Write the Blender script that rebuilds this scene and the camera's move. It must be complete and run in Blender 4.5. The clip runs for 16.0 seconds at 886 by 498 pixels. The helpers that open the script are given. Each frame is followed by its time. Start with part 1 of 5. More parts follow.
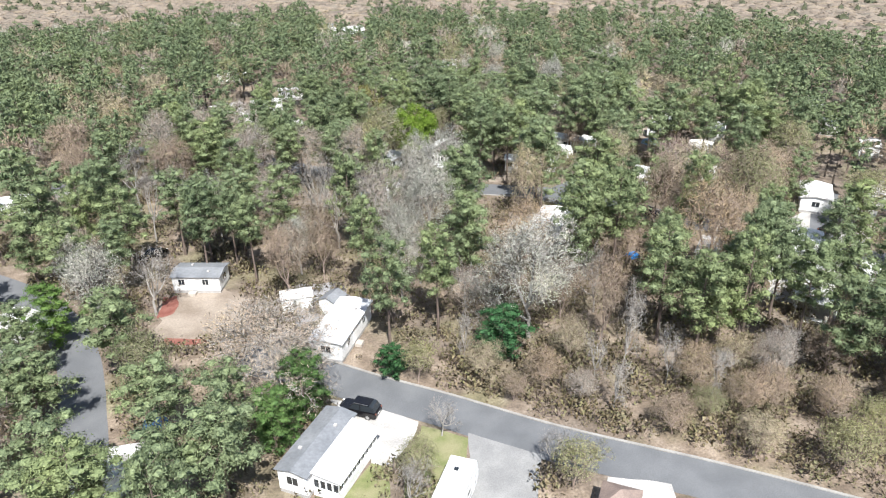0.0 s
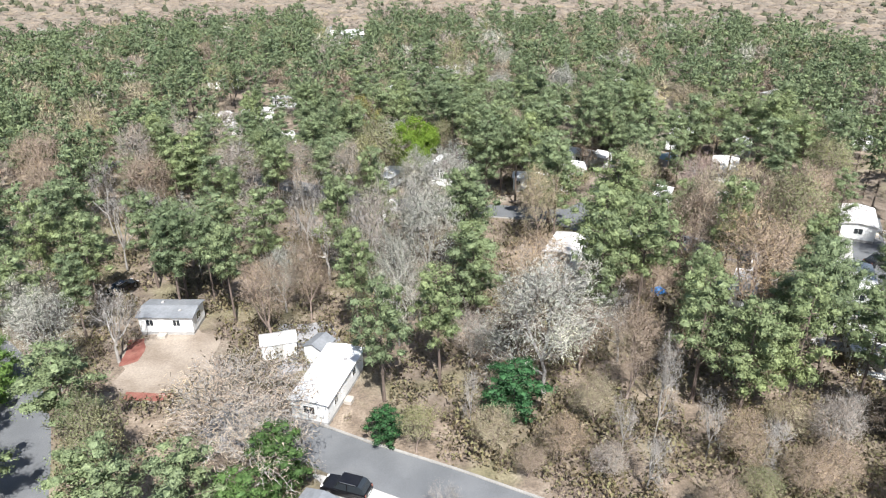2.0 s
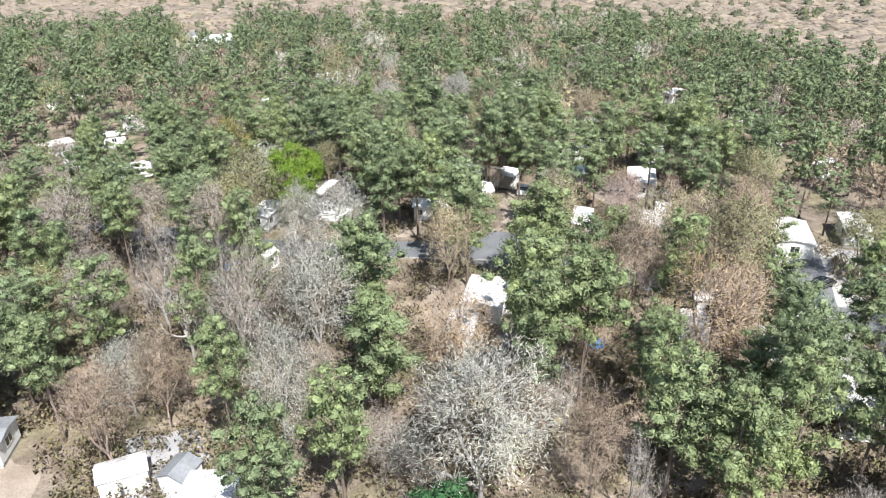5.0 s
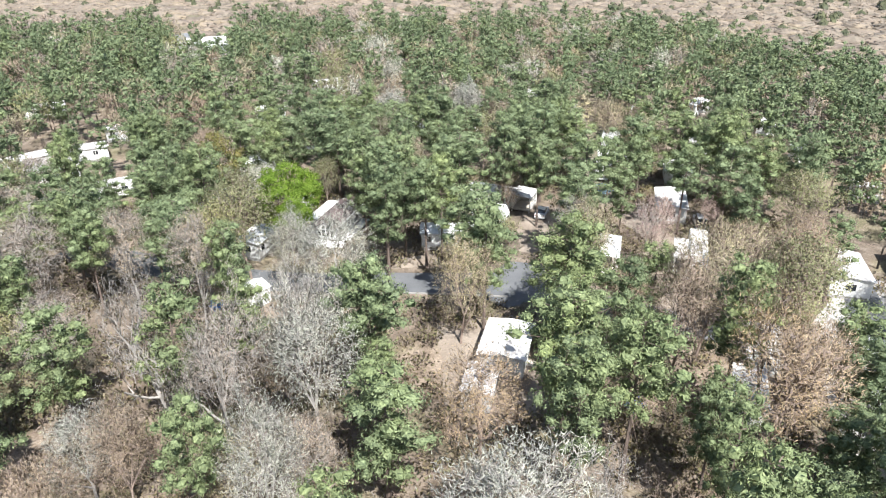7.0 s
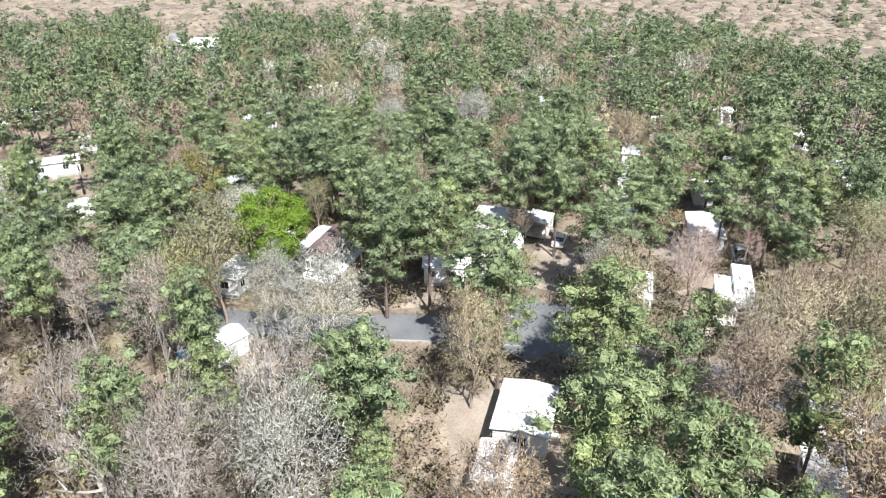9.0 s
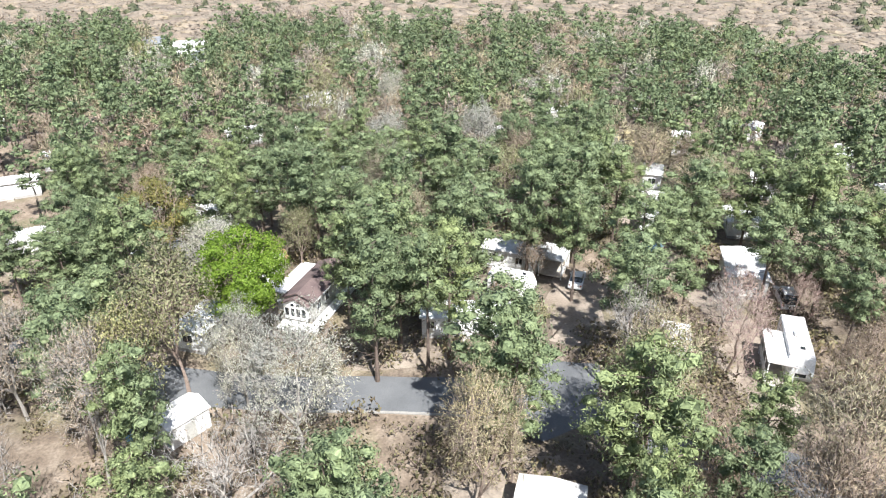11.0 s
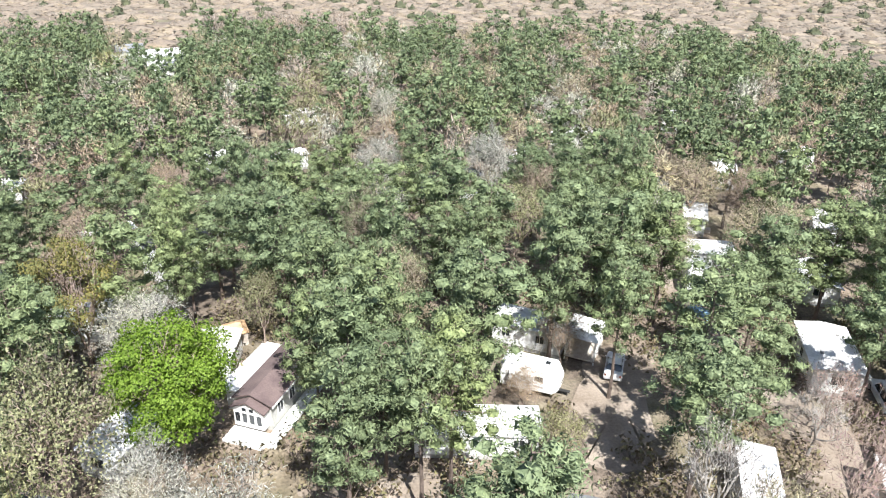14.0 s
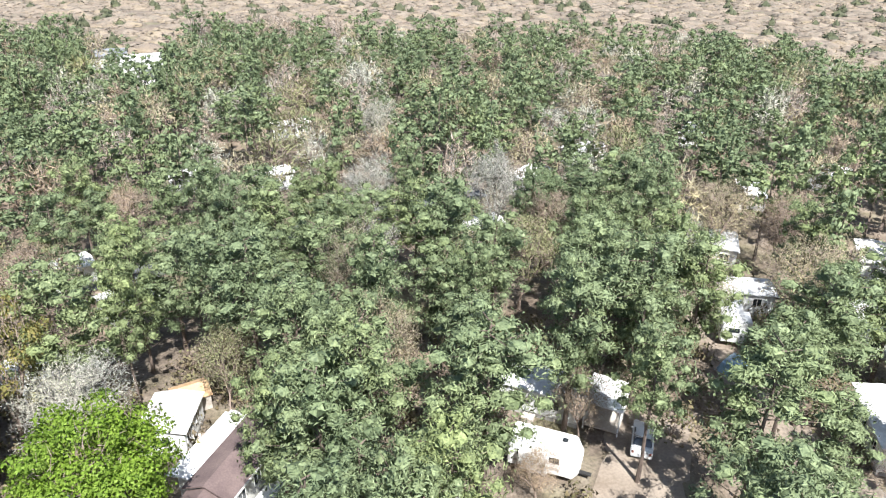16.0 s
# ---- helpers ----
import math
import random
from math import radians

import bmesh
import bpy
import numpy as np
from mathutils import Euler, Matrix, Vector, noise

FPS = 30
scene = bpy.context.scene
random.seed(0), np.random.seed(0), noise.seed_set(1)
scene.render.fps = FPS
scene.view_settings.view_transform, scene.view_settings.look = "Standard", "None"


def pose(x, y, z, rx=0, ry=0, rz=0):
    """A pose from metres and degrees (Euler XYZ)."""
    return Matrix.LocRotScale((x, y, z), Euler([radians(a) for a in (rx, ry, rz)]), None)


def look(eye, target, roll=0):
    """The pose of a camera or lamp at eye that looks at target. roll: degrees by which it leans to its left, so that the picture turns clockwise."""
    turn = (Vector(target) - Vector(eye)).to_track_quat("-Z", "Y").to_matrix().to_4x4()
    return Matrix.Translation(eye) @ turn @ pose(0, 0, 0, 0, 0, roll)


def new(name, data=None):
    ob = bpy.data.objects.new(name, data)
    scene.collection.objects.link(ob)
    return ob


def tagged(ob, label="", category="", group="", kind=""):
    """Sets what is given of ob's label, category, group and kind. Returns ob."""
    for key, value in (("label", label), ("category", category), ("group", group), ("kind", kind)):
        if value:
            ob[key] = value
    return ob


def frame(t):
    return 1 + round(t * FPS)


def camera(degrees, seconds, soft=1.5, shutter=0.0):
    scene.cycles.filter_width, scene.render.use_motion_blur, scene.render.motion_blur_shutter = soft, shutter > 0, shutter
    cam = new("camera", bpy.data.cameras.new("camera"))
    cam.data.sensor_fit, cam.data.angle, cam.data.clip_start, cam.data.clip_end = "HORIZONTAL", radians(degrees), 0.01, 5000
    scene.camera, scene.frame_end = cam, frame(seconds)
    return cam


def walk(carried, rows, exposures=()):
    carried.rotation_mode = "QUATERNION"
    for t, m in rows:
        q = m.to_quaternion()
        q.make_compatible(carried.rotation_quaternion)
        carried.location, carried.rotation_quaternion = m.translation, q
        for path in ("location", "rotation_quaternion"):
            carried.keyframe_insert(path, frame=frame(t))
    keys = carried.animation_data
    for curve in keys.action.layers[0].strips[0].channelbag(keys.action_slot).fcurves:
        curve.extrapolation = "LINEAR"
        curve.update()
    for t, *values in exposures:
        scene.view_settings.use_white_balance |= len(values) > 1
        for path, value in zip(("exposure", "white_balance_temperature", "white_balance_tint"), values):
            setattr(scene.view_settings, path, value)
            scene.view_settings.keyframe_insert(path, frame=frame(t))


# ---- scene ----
cam = camera(64.9, 16.0, soft=1.15)
PATH = [
    (0, look((-4.43, 7.24, 50.66), (-1.55, 60.99, 24.14), -0.95)),
    (0.5, look((-4.27, 10.34, 50.37), (-1.41, 64.10, 23.88), -0.87)),
    (1, look((-4.13, 13.48, 50.13), (-1.31, 67.25, 23.65), -0.81)),
    (1.5, look((-3.97, 16.69, 49.81), (-1.18, 70.48, 23.38), -0.83)),
    (2, look((-3.78, 19.93, 49.52), (-1.05, 73.74, 23.14), -0.82)),
    (2.5, look((-3.56, 23.31, 49.29), (-0.89, 77.14, 22.92), -0.76)),
    (3, look((-3.29, 26.64, 48.98), (-0.66, 80.49, 22.65), -0.81)),
    (3.5, look((-3.09, 30.05, 48.75), (-0.50, 83.89, 22.40), -0.76)),
    (4, look((-2.83, 33.42, 48.54), (-0.30, 87.26, 22.19), -0.68)),
    (4.2, look((-2.61, 34.77, 48.43), (-0.05, 88.58, 22.02), -0.68)),
    (4.3, look((-2.51, 35.44, 48.37), (0.86, 89.20, 21.93), -0.68)),
    (4.4, look((-2.40, 36.12, 48.31), (3.62, 89.62, 21.85), -0.68)),
    (4.5, look((-2.32, 36.79, 48.26), (6.70, 89.81, 21.67), -0.59)),
    (4.6, look((-2.33, 37.43, 48.22), (8.46, 90.08, 21.56), -0.60)),
    (4.7, look((-2.34, 38.07, 48.18), (9.22, 90.53, 21.45), -0.62)),
    (5, look((-2.19, 39.92, 48.03), (9.46, 92.37, 21.31), -0.56)),
    (7, look((-1.20, 52.29, 47.03), (10.54, 104.74, 20.36), -0.21)),
    (7.5, look((-0.70, 55.54, 46.73), (11.04, 107.99, 20.06), -0.13)),
    (8, look((-0.10, 58.96, 46.39), (11.61, 111.40, 19.69), -0.09)),
    (8.5, look((0.51, 62.40, 46.00), (12.20, 114.83, 19.28), -0.01)),
    (9, look((1.18, 65.82, 45.62), (12.85, 118.26, 18.90), 0.03)),
    (9.2, look((1.46, 67.19, 45.46), (13.17, 119.63, 18.76), 0.05)),
    (11.3, look((4.62, 81.90, 44.31), (16.22, 134.35, 17.57), 0.33)),
    (11.5, look((4.93, 83.40, 44.17), (16.51, 135.87, 17.47), 0.41)),
    (12, look((5.71, 87.06, 43.81), (17.28, 139.56, 17.16), 0.47)),
    (12.5, look((6.54, 90.55, 43.47), (18.09, 143.07, 16.86), 0.50)),
    (13, look((7.33, 93.89, 43.07), (18.85, 146.45, 16.52), 0.53)),
    (13.5, look((8.10, 96.96, 42.69), (19.58, 149.57, 16.20), 0.47)),
    (14, look((8.75, 99.99, 42.44), (20.24, 152.60, 15.97), 0.51)),
    (14.5, look((9.46, 102.91, 42.17), (20.94, 155.52, 15.72), 0.59)),
    (15, look((10.21, 105.75, 41.88), (21.68, 158.40, 15.48), 0.58)),
    (15.5, look((10.87, 108.53, 41.60), (22.34, 161.20, 15.24), 0.58)),
    (16, look((11.52, 111.41, 41.42), (22.96, 164.08, 15.06), 0.62)),
]
walk(cam, PATH, exposures=[(0, 1.08), (4, 1.2), (8, 1.28), (16, 1.36)])

# ---- world, sun ----
SUN_EL, SHADE = radians(54), Vector((-0.15, 0.99, 0)).normalized()      # shadows fall along SHADE
world = bpy.data.worlds.new("sky")
scene.world = world
world.use_nodes = True
wn = world.node_tree
sky = wn.nodes.new("ShaderNodeTexSky")
sky.sky_type, sky.sun_disc, sky.sun_elevation = "NISHITA", False, SUN_EL
sky.sun_rotation = math.atan2(-SHADE.x, -SHADE.y)
wn.nodes["Background"].inputs[1].default_value = 0.08
wn.links.new(sky.outputs[0], wn.nodes["Background"].inputs[0])
sun = new("sun", bpy.data.lights.new("sun", "SUN"))
sun.data.energy, sun.data.angle, sun.data.color = 4.7, radians(0.55), (1.0, 0.985, 0.955)
to_sun = Vector((-SHADE.x * math.cos(SUN_EL), -SHADE.y * math.cos(SUN_EL), math.sin(SUN_EL)))
sun.matrix_world = look(to_sun * 100, (0, 0, 0))


# ---- materials ----
def mat(name, rough=0.7, metal=0.0):
    m = bpy.data.materials.new(name)
    m.use_nodes = True
    b = m.node_tree.nodes["Principled BSDF"]
    b.inputs["Roughness"].default_value, b.inputs["Metallic"].default_value = rough, metal
    return m, m.node_tree.nodes, m.node_tree.links, b


def coords(nodes, links, scale, world_space=True):
    """Noise fed with world or object positions."""
    n = nodes.new("ShaderNodeTexNoise")
    n.inputs["Scale"].default_value = scale
    n.inputs["Detail"].default_value = 6
    if world_space:
        g = nodes.new("ShaderNodeNewGeometry")
        links.new(g.outputs["Position"], n.inputs["Vector"])
    else:
        c = nodes.new("ShaderNodeTexCoord")
        links.new(c.outputs["Object"], n.inputs["Vector"])
    return n


def ramp(nodes, links, source, stops):
    r = nodes.new("ShaderNodeValToRGB")
    e = r.color_ramp.elements
    while len(e) < len(stops):
        e.new(0.5)
    for k, (at, c) in enumerate(stops):
        e[k].position, e[k].color = at, (*c, 1)
    links.new(source, r.inputs[0])
    return r


def mixed(nodes, links, kind, fac, a, b):
    m = nodes.new("ShaderNodeMix")
    m.data_type, m.blend_type = "RGBA", kind
    if isinstance(fac, float):
        m.inputs[0].default_value = fac
    else:
        links.new(fac, m.inputs[0])
    links.new(a, m.inputs[6])
    links.new(b, m.inputs[7])
    return m.outputs[2]


def surface(name, c1, c2, scale=3.0, rough=0.7, fine=30.0, bump=0.2, metal=0.0, world_space=True, lo=0.35, hi=0.65):
    """A weathered surface: broad stains and fine grain in two tones, with a little relief."""
    m, n, l, b = mat(name, rough, metal)
    big, small = coords(n, l, scale, world_space), coords(n, l, fine, world_space)
    r1 = ramp(n, l, big.outputs[0], [(lo, c1), (hi, c2)])
    r2 = ramp(n, l, small.outputs[0], [(0.3, (0.82, 0.82, 0.82)), (0.7, (1.1, 1.1, 1.1))])
    l.new(mixed(n, l, "MULTIPLY", 1.0, r1.outputs[0], r2.outputs[0]), b.inputs["Base Color"])
    if bump:
        bp = n.new("ShaderNodeBump")
        bp.inputs["Strength"].default_value, bp.inputs["Distance"].default_value = bump, 0.03
        l.new(small.outputs[0], bp.inputs["Height"])
        l.new(bp.outputs[0], b.inputs["Normal"])
    return m


def leaf(name, stops, through_light=0.25, tint=0.25, patch=None):
    """Foliage: each leaf or tuft takes a tone of its own, each tree a slight cast; light passes through."""
    m, n, l, b = mat(name, 0.65)
    g = n.new("ShaderNodeNewGeometry")
    r = ramp(n, l, g.outputs["Random Per Island"], [(k / (len(stops) - 1), c) for k, c in enumerate(stops)])
    col = r.outputs[0]
    oi = n.new("ShaderNodeObjectInfo")
    r2 = ramp(n, l, oi.outputs["Random"], [(0, (1 - tint, 1 - tint * 0.9, 1 - tint * 0.9)), (0.5, (1, 1, 1)), (1, (1 + tint, 1 + tint * 0.75, 1 - tint * 0.2))])
    col = mixed(n, l, "MULTIPLY", 1.0, col, r2.outputs[0])
    w = coords(n, l, 0.13)
    r3 = ramp(n, l, w.outputs[0], [(0.3, (0.78, 0.82, 0.8)), (0.5, (1, 1, 1)), (0.7, (1.14, 1.12, 0.97))])
    col = mixed(n, l, "MULTIPLY", 1.0, col, r3.outputs[0])
    w2 = coords(n, l, 5.0)
    r4 = ramp(n, l, w2.outputs[0], [(0.32, (0.62, 0.66, 0.64)), (0.68, (1.35, 1.33, 1.27))])
    col = mixed(n, l, "MULTIPLY", 1.0, col, r4.outputs[0])
    l.new(col, b.inputs["Base Color"])
    b.inputs["Specular IOR Level"].default_value = 0.25
    t = n.new("ShaderNodeBsdfTranslucent")
    l.new(col, t.inputs[0])
    mx = n.new("ShaderNodeMixShader")
    mx.inputs[0].default_value = through_light
    l.new(b.outputs[0], mx.inputs[1])
    l.new(t.outputs[0], mx.inputs[2])
    l.new(mx.outputs[0], n["Material Output"].inputs[0])
    return m


def litter():
    """Woodland floor: leaf litter, sandy patches and thin grass at three scales, with twig-like relief."""
    m, n, l, b = mat("leaf_litter", 0.95)
    broad, mid, fine, grass = coords(n, l, 0.05), coords(n, l, 0.45), coords(n, l, 3.5), coords(n, l, 0.11)
    c = ramp(n, l, mid.outputs[0], [(0.3, (0.10, 0.077, 0.059)), (0.5, (0.165, 0.131, 0.102)), (0.7, (0.24, 0.20, 0.162))]).outputs[0]
    pale = ramp(n, l, broad.outputs[0], [(0.4, (0.85, 0.85, 0.85)), (0.62, (1.3, 1.27, 1.22))]).outputs[0]
    c = mixed(n, l, "MULTIPLY", 1.0, c, pale)
    g = ramp(n, l, grass.outputs[0], [(0.5, (0, 0, 0)), (0.66, (0.6, 0.6, 0.6))]).outputs[0]
    green = ramp(n, l, mid.outputs[0], [(0.3, (0.11, 0.11, 0.05)), (0.7, (0.20, 0.19, 0.10))]).outputs[0]
    c = mixed(n, l, "MIX", g, c, green)
    f = ramp(n, l, fine.outputs[0], [(0.3, (0.68, 0.68, 0.68)), (0.7, (1.28, 1.28, 1.28))]).outputs[0]
    l.new(mixed(n, l, "MULTIPLY", 1.0, c, f), b.inputs["Base Color"])
    bp = n.new("ShaderNodeBump")
    bp.inputs["Strength"].default_value, bp.inputs["Distance"].default_value = 0.9, 0.12
    l.new(fine.outputs[0], bp.inputs["Height"])
    l.new(bp.outputs[0], b.inputs["Normal"])
    return m


LITTER = litter()
ASPHALT = surface("asphalt", (0.11, 0.115, 0.122), (0.145, 0.15, 0.157), 0.25, 0.85, 9.0, 0.3)
GRAVEL = surface("gravel_drive", (0.33, 0.32, 0.305), (0.44, 0.425, 0.405), 0.4, 0.9, 6.0, 0.3)
SAND = surface("sandy_dirt", (0.20, 0.16, 0.125), (0.31, 0.262, 0.215), 0.25, 0.95, 4.0, 0.4)
LAWN = surface("thin_lawn", (0.14, 0.16, 0.06), (0.23, 0.22, 0.12), 0.5, 0.95, 9.0, 0.5)
KERB = surface("kerb_concrete", (0.24, 0.23, 0.215), (0.32, 0.31, 0.29), 0.5, 0.85, 8.0, 0.2)
WHITE_ROOF = surface("white_roof_coating", (0.58, 0.58, 0.58), (0.80, 0.80, 0.80), 0.6, 0.5, 2.6, 0.05)
STAINED_ROOF = surface("stained_white_roof", (0.40, 0.385, 0.38), (0.72, 0.71, 0.70), 0.7, 0.55, 2.6, 0.05, lo=0.4, hi=0.56)
GREY_ROOF = surface("grey_metal_roof", (0.17, 0.18, 0.195), (0.22, 0.23, 0.245), 0.4, 0.5, 3.0, 0.05)
BROWN_ROOF = surface("brown_shingles", (0.105, 0.075, 0.075), (0.15, 0.11, 0.105), 0.6, 0.9, 7.0, 0.4)
DARK_ROOF = surface("dark_shingles", (0.07, 0.07, 0.08), (0.11, 0.11, 0.12), 0.6, 0.9, 7.0, 0.4)
TAN_ROOF = surface("tan_boards", (0.42, 0.27, 0.15), (0.52, 0.36, 0.22), 1.0, 0.8, 6.0, 0.2)
SIDING = surface("white_siding", (0.70, 0.71, 0.71), (0.80, 0.80, 0.79), 0.6, 0.55, 6.0, 0.05)
GREY_SIDING = surface("grey_siding", (0.40, 0.40, 0.38), (0.48, 0.48, 0.45), 0.6, 0.6, 6.0, 0.05)
TRIM = surface("white_trim", (0.78, 0.78, 0.77), (0.84, 0.84, 0.83), 1.0, 0.5, 12.0, 0.0)
SKIRT = surface("skirting", (0.34, 0.33, 0.32), (0.44, 0.43, 0.42), 1.0, 0.8, 6.0, 0.1)
DECK = surface("weathered_boards", (0.36, 0.32, 0.28), (0.48, 0.44, 0.39), 1.2, 0.85, 9.0, 0.2)
BARK = surface("pine_bark", (0.105, 0.08, 0.065), (0.17, 0.13, 0.11), 1.5, 0.95, 9.0, 0.6)
PALE_BARK = surface("pale_bark", (0.24, 0.222, 0.205), (0.36, 0.34, 0.315), 1.2, 0.9, 9.0, 0.4)
BROWN_BARK = surface("brown_bark", (0.22, 0.165, 0.135), (0.34, 0.27, 0.23), 1.2, 0.9, 9.0, 0.4)
BLACK_PAINT = surface("black_car_paint", (0.008, 0.008, 0.01), (0.012, 0.012, 0.014), 1.0, 0.18, 20.0, 0.0)
BLUE_PAINT = surface("dark_blue_car_paint", (0.015, 0.02, 0.05), (0.02, 0.028, 0.07), 1.0, 0.2, 20.0, 0.0)
WHITE_PAINT = surface("white_car_paint", (0.72, 0.72, 0.72), (0.8, 0.8, 0.8), 1.0, 0.25, 20.0, 0.0)
RUBBER = surface("tyre_rubber", (0.02, 0.02, 0.02), (0.035, 0.035, 0.035), 3.0, 0.85, 20.0, 0.0)
ALLOY = surface("alloy", (0.5, 0.5, 0.5), (0.6, 0.6, 0.6), 3.0, 0.35, 20.0, 0.0, 0.9)
BLUE_TARP = surface("blue_tarp", (0.02, 0.14, 0.42), (0.05, 0.24, 0.58), 1.0, 0.5, 6.0, 0.3)
POOL_BLUE = surface("pale_blue_cover", (0.20, 0.36, 0.52), (0.30, 0.46, 0.62), 0.8, 0.4, 6.0, 0.1)
RED_MULCH = surface("red_mulch", (0.17, 0.055, 0.042), (0.24, 0.105, 0.08), 0.8, 0.95, 7.0, 0.5)
GREEN_CANVAS = surface("green_canvas", (0.03, 0.12, 0.09), (0.05, 0.18, 0.13), 1.0, 0.8, 8.0, 0.1)
GLASS, gn, gl, gb = mat("dark_window_glass", 0.06)
gb.inputs["Base Color"].default_value = (0.025, 0.03, 0.035, 1)
gb.inputs["Specular IOR Level"].default_value = 0.7

PINE_LEAF = leaf("pine_needles", [(0.143, 0.178, 0.1), (0.187, 0.232, 0.13), (0.234, 0.284, 0.16)], 0.2, 0.13)
CEDAR_LEAF = leaf("cedar_foliage", [(0.08, 0.15, 0.05), (0.15, 0.24, 0.08)], 0.3)
HOLLY_LEAF = leaf("holly_foliage", [(0.025, 0.075, 0.03), (0.06, 0.15, 0.06)], 0.1)
LIME_LEAF = leaf("young_maple_leaves", [(0.10, 0.17, 0.02), (0.17, 0.265, 0.035), (0.25, 0.35, 0.07)], 0.4, 0.08)
WHITE_BUD = leaf("pale_catkins", [(0.36, 0.365, 0.32), (0.45, 0.445, 0.40), (0.53, 0.52, 0.475)], 0.25, 0.08)
PINK_BUD = leaf("reddish_buds", [(0.30, 0.235, 0.205), (0.385, 0.315, 0.28), (0.46, 0.39, 0.35)], 0.25, 0.12)
BROWN_BUD = leaf("brown_buds", [(0.265, 0.195, 0.145), (0.345, 0.268, 0.203), (0.415, 0.335, 0.262)], 0.25, 0.12)
TAN_BUD = leaf("tan_catkins", [(0.30, 0.26, 0.175), (0.385, 0.34, 0.238), (0.46, 0.41, 0.30)], 0.25, 0.1)
OLIVE_BUD = leaf("olive_young_leaves", [(0.21, 0.215, 0.115), (0.285, 0.285, 0.16), (0.35, 0.345, 0.21)], 0.3, 0.12)
ORANGE_BUD = leaf("orange_young_leaves", [(0.14, 0.155, 0.06), (0.19, 0.18, 0.07), (0.235, 0.195, 0.08)], 0.3, 0.08)
PURPLE_BUD = leaf("purple_buds", [(0.22, 0.14, 0.15), (0.30, 0.20, 0.20)], 0.2, 0.08)
SMALL_PINE = leaf("small_pine_needles", [(0.06, 0.068, 0.042), (0.10, 0.105, 0.065)], 0.1, 0.1)
RED_LEAF = leaf("red_shrub_leaves", [(0.26, 0.03, 0.03), (0.38, 0.06, 0.05)], 0.2, 0.05)
SCRUB_LEAF = leaf("bare_oak_scrub", [(0.255, 0.21, 0.19), (0.285, 0.24, 0.215), (0.32, 0.27, 0.245)], 0.35, 0.1)
BRUSH_LEAF = leaf("dry_brush", [(0.13, 0.10, 0.066), (0.195, 0.155, 0.105), (0.165, 0.16, 0.08), (0.24, 0.20, 0.142)], 0.2, 0.12)


# ---- mesh helpers ----
def unit(v):
    return v / np.maximum(np.linalg.norm(v, axis=-1, keepdims=True), 1e-9)


def quads_mesh(name, groups):
    """One mesh from arrays of quads or triangles (n, 4 or 3, 3), each with its material and, for foliage, the way its clump faces."""
    me = bpy.data.meshes.new(name)
    v = np.concatenate([g[0].reshape(-1, 3) for g in groups]).astype(np.float32)
    sizes = np.concatenate([np.full(len(g[0]), g[0].shape[1], np.int32) for g in groups])
    k = len(sizes)
    me.vertices.add(len(v))
    me.vertices.foreach_set("co", v.ravel())
    me.loops.add(len(v))
    me.loops.foreach_set("vertex_index", np.arange(len(v), dtype=np.int32))
    me.polygons.add(k)
    me.polygons.foreach_set("loop_start", (np.cumsum(sizes) - sizes).astype(np.int32))
    idx = np.concatenate([np.full(len(g[0]), i, np.int32) for i, g in enumerate(groups)])
    for g in groups:
        me.materials.append(g[1])
    me.polygons.foreach_set("material_index", idx)
    if any(len(g) > 2 for g in groups):
        way = []
        for g in groups:
            q = g[0]
            w = g[2] if len(g) > 2 else unit(np.cross(q[:, 1] - q[:, 0], q[:, -1] - q[:, 0]))
            way.append(np.repeat(w, q.shape[1], axis=0))
        at = me.attributes.new("custom_normal", "FLOAT_VECTOR", "CORNER")
        at.data.foreach_set("vector", np.concatenate(way).astype(np.float32).ravel())
    me.update(calc_edges=True)
    return me


def thing(name, m, label, category, group=""):
    ob = tagged(new(name), label, category, group)
    ob.empty_display_size = 0.2
    ob.matrix_world = m
    return ob


def part(name, bm, material, parent, label=""):
    me = bpy.data.meshes.new(name)
    bm.normal_update()
    bm.to_mesh(me)
    bm.free()
    me.materials.append(material)
    ob = new(name, me)
    ob.parent = parent
    return tagged(ob, label)


def structure(name, bm, material, label, category):
    me = bpy.data.meshes.new(name)
    bm.to_mesh(me)
    bm.free()
    me.materials.append(material)
    return tagged(new(name, me), label, category, "", "structure")


def box(bm, c, s, bevel=0.0, turn=None):
    """A box with centre c and sizes s, its edges rounded by bevel."""
    made = bmesh.ops.create_cube(bm, size=1.0)["verts"]
    for v in made:
        v.co = Vector((v.co.x * s[0], v.co.y * s[1], v.co.z * s[2]))
    if bevel:
        edges = list({e for v in made for e in v.link_edges})
        made = list({v for f in bmesh.ops.bevel(bm, geom=edges, offset=bevel, segments=2, affect="EDGES")["faces"] for v in f.verts} | {v for v in made if v.is_valid})
    for v in made:
        v.co = (turn @ v.co if turn else v.co) + Vector(c)
    return bm


def boxed(c, s, bevel=0.0, turn=None):
    return box(bmesh.new(), c, s, bevel, turn)


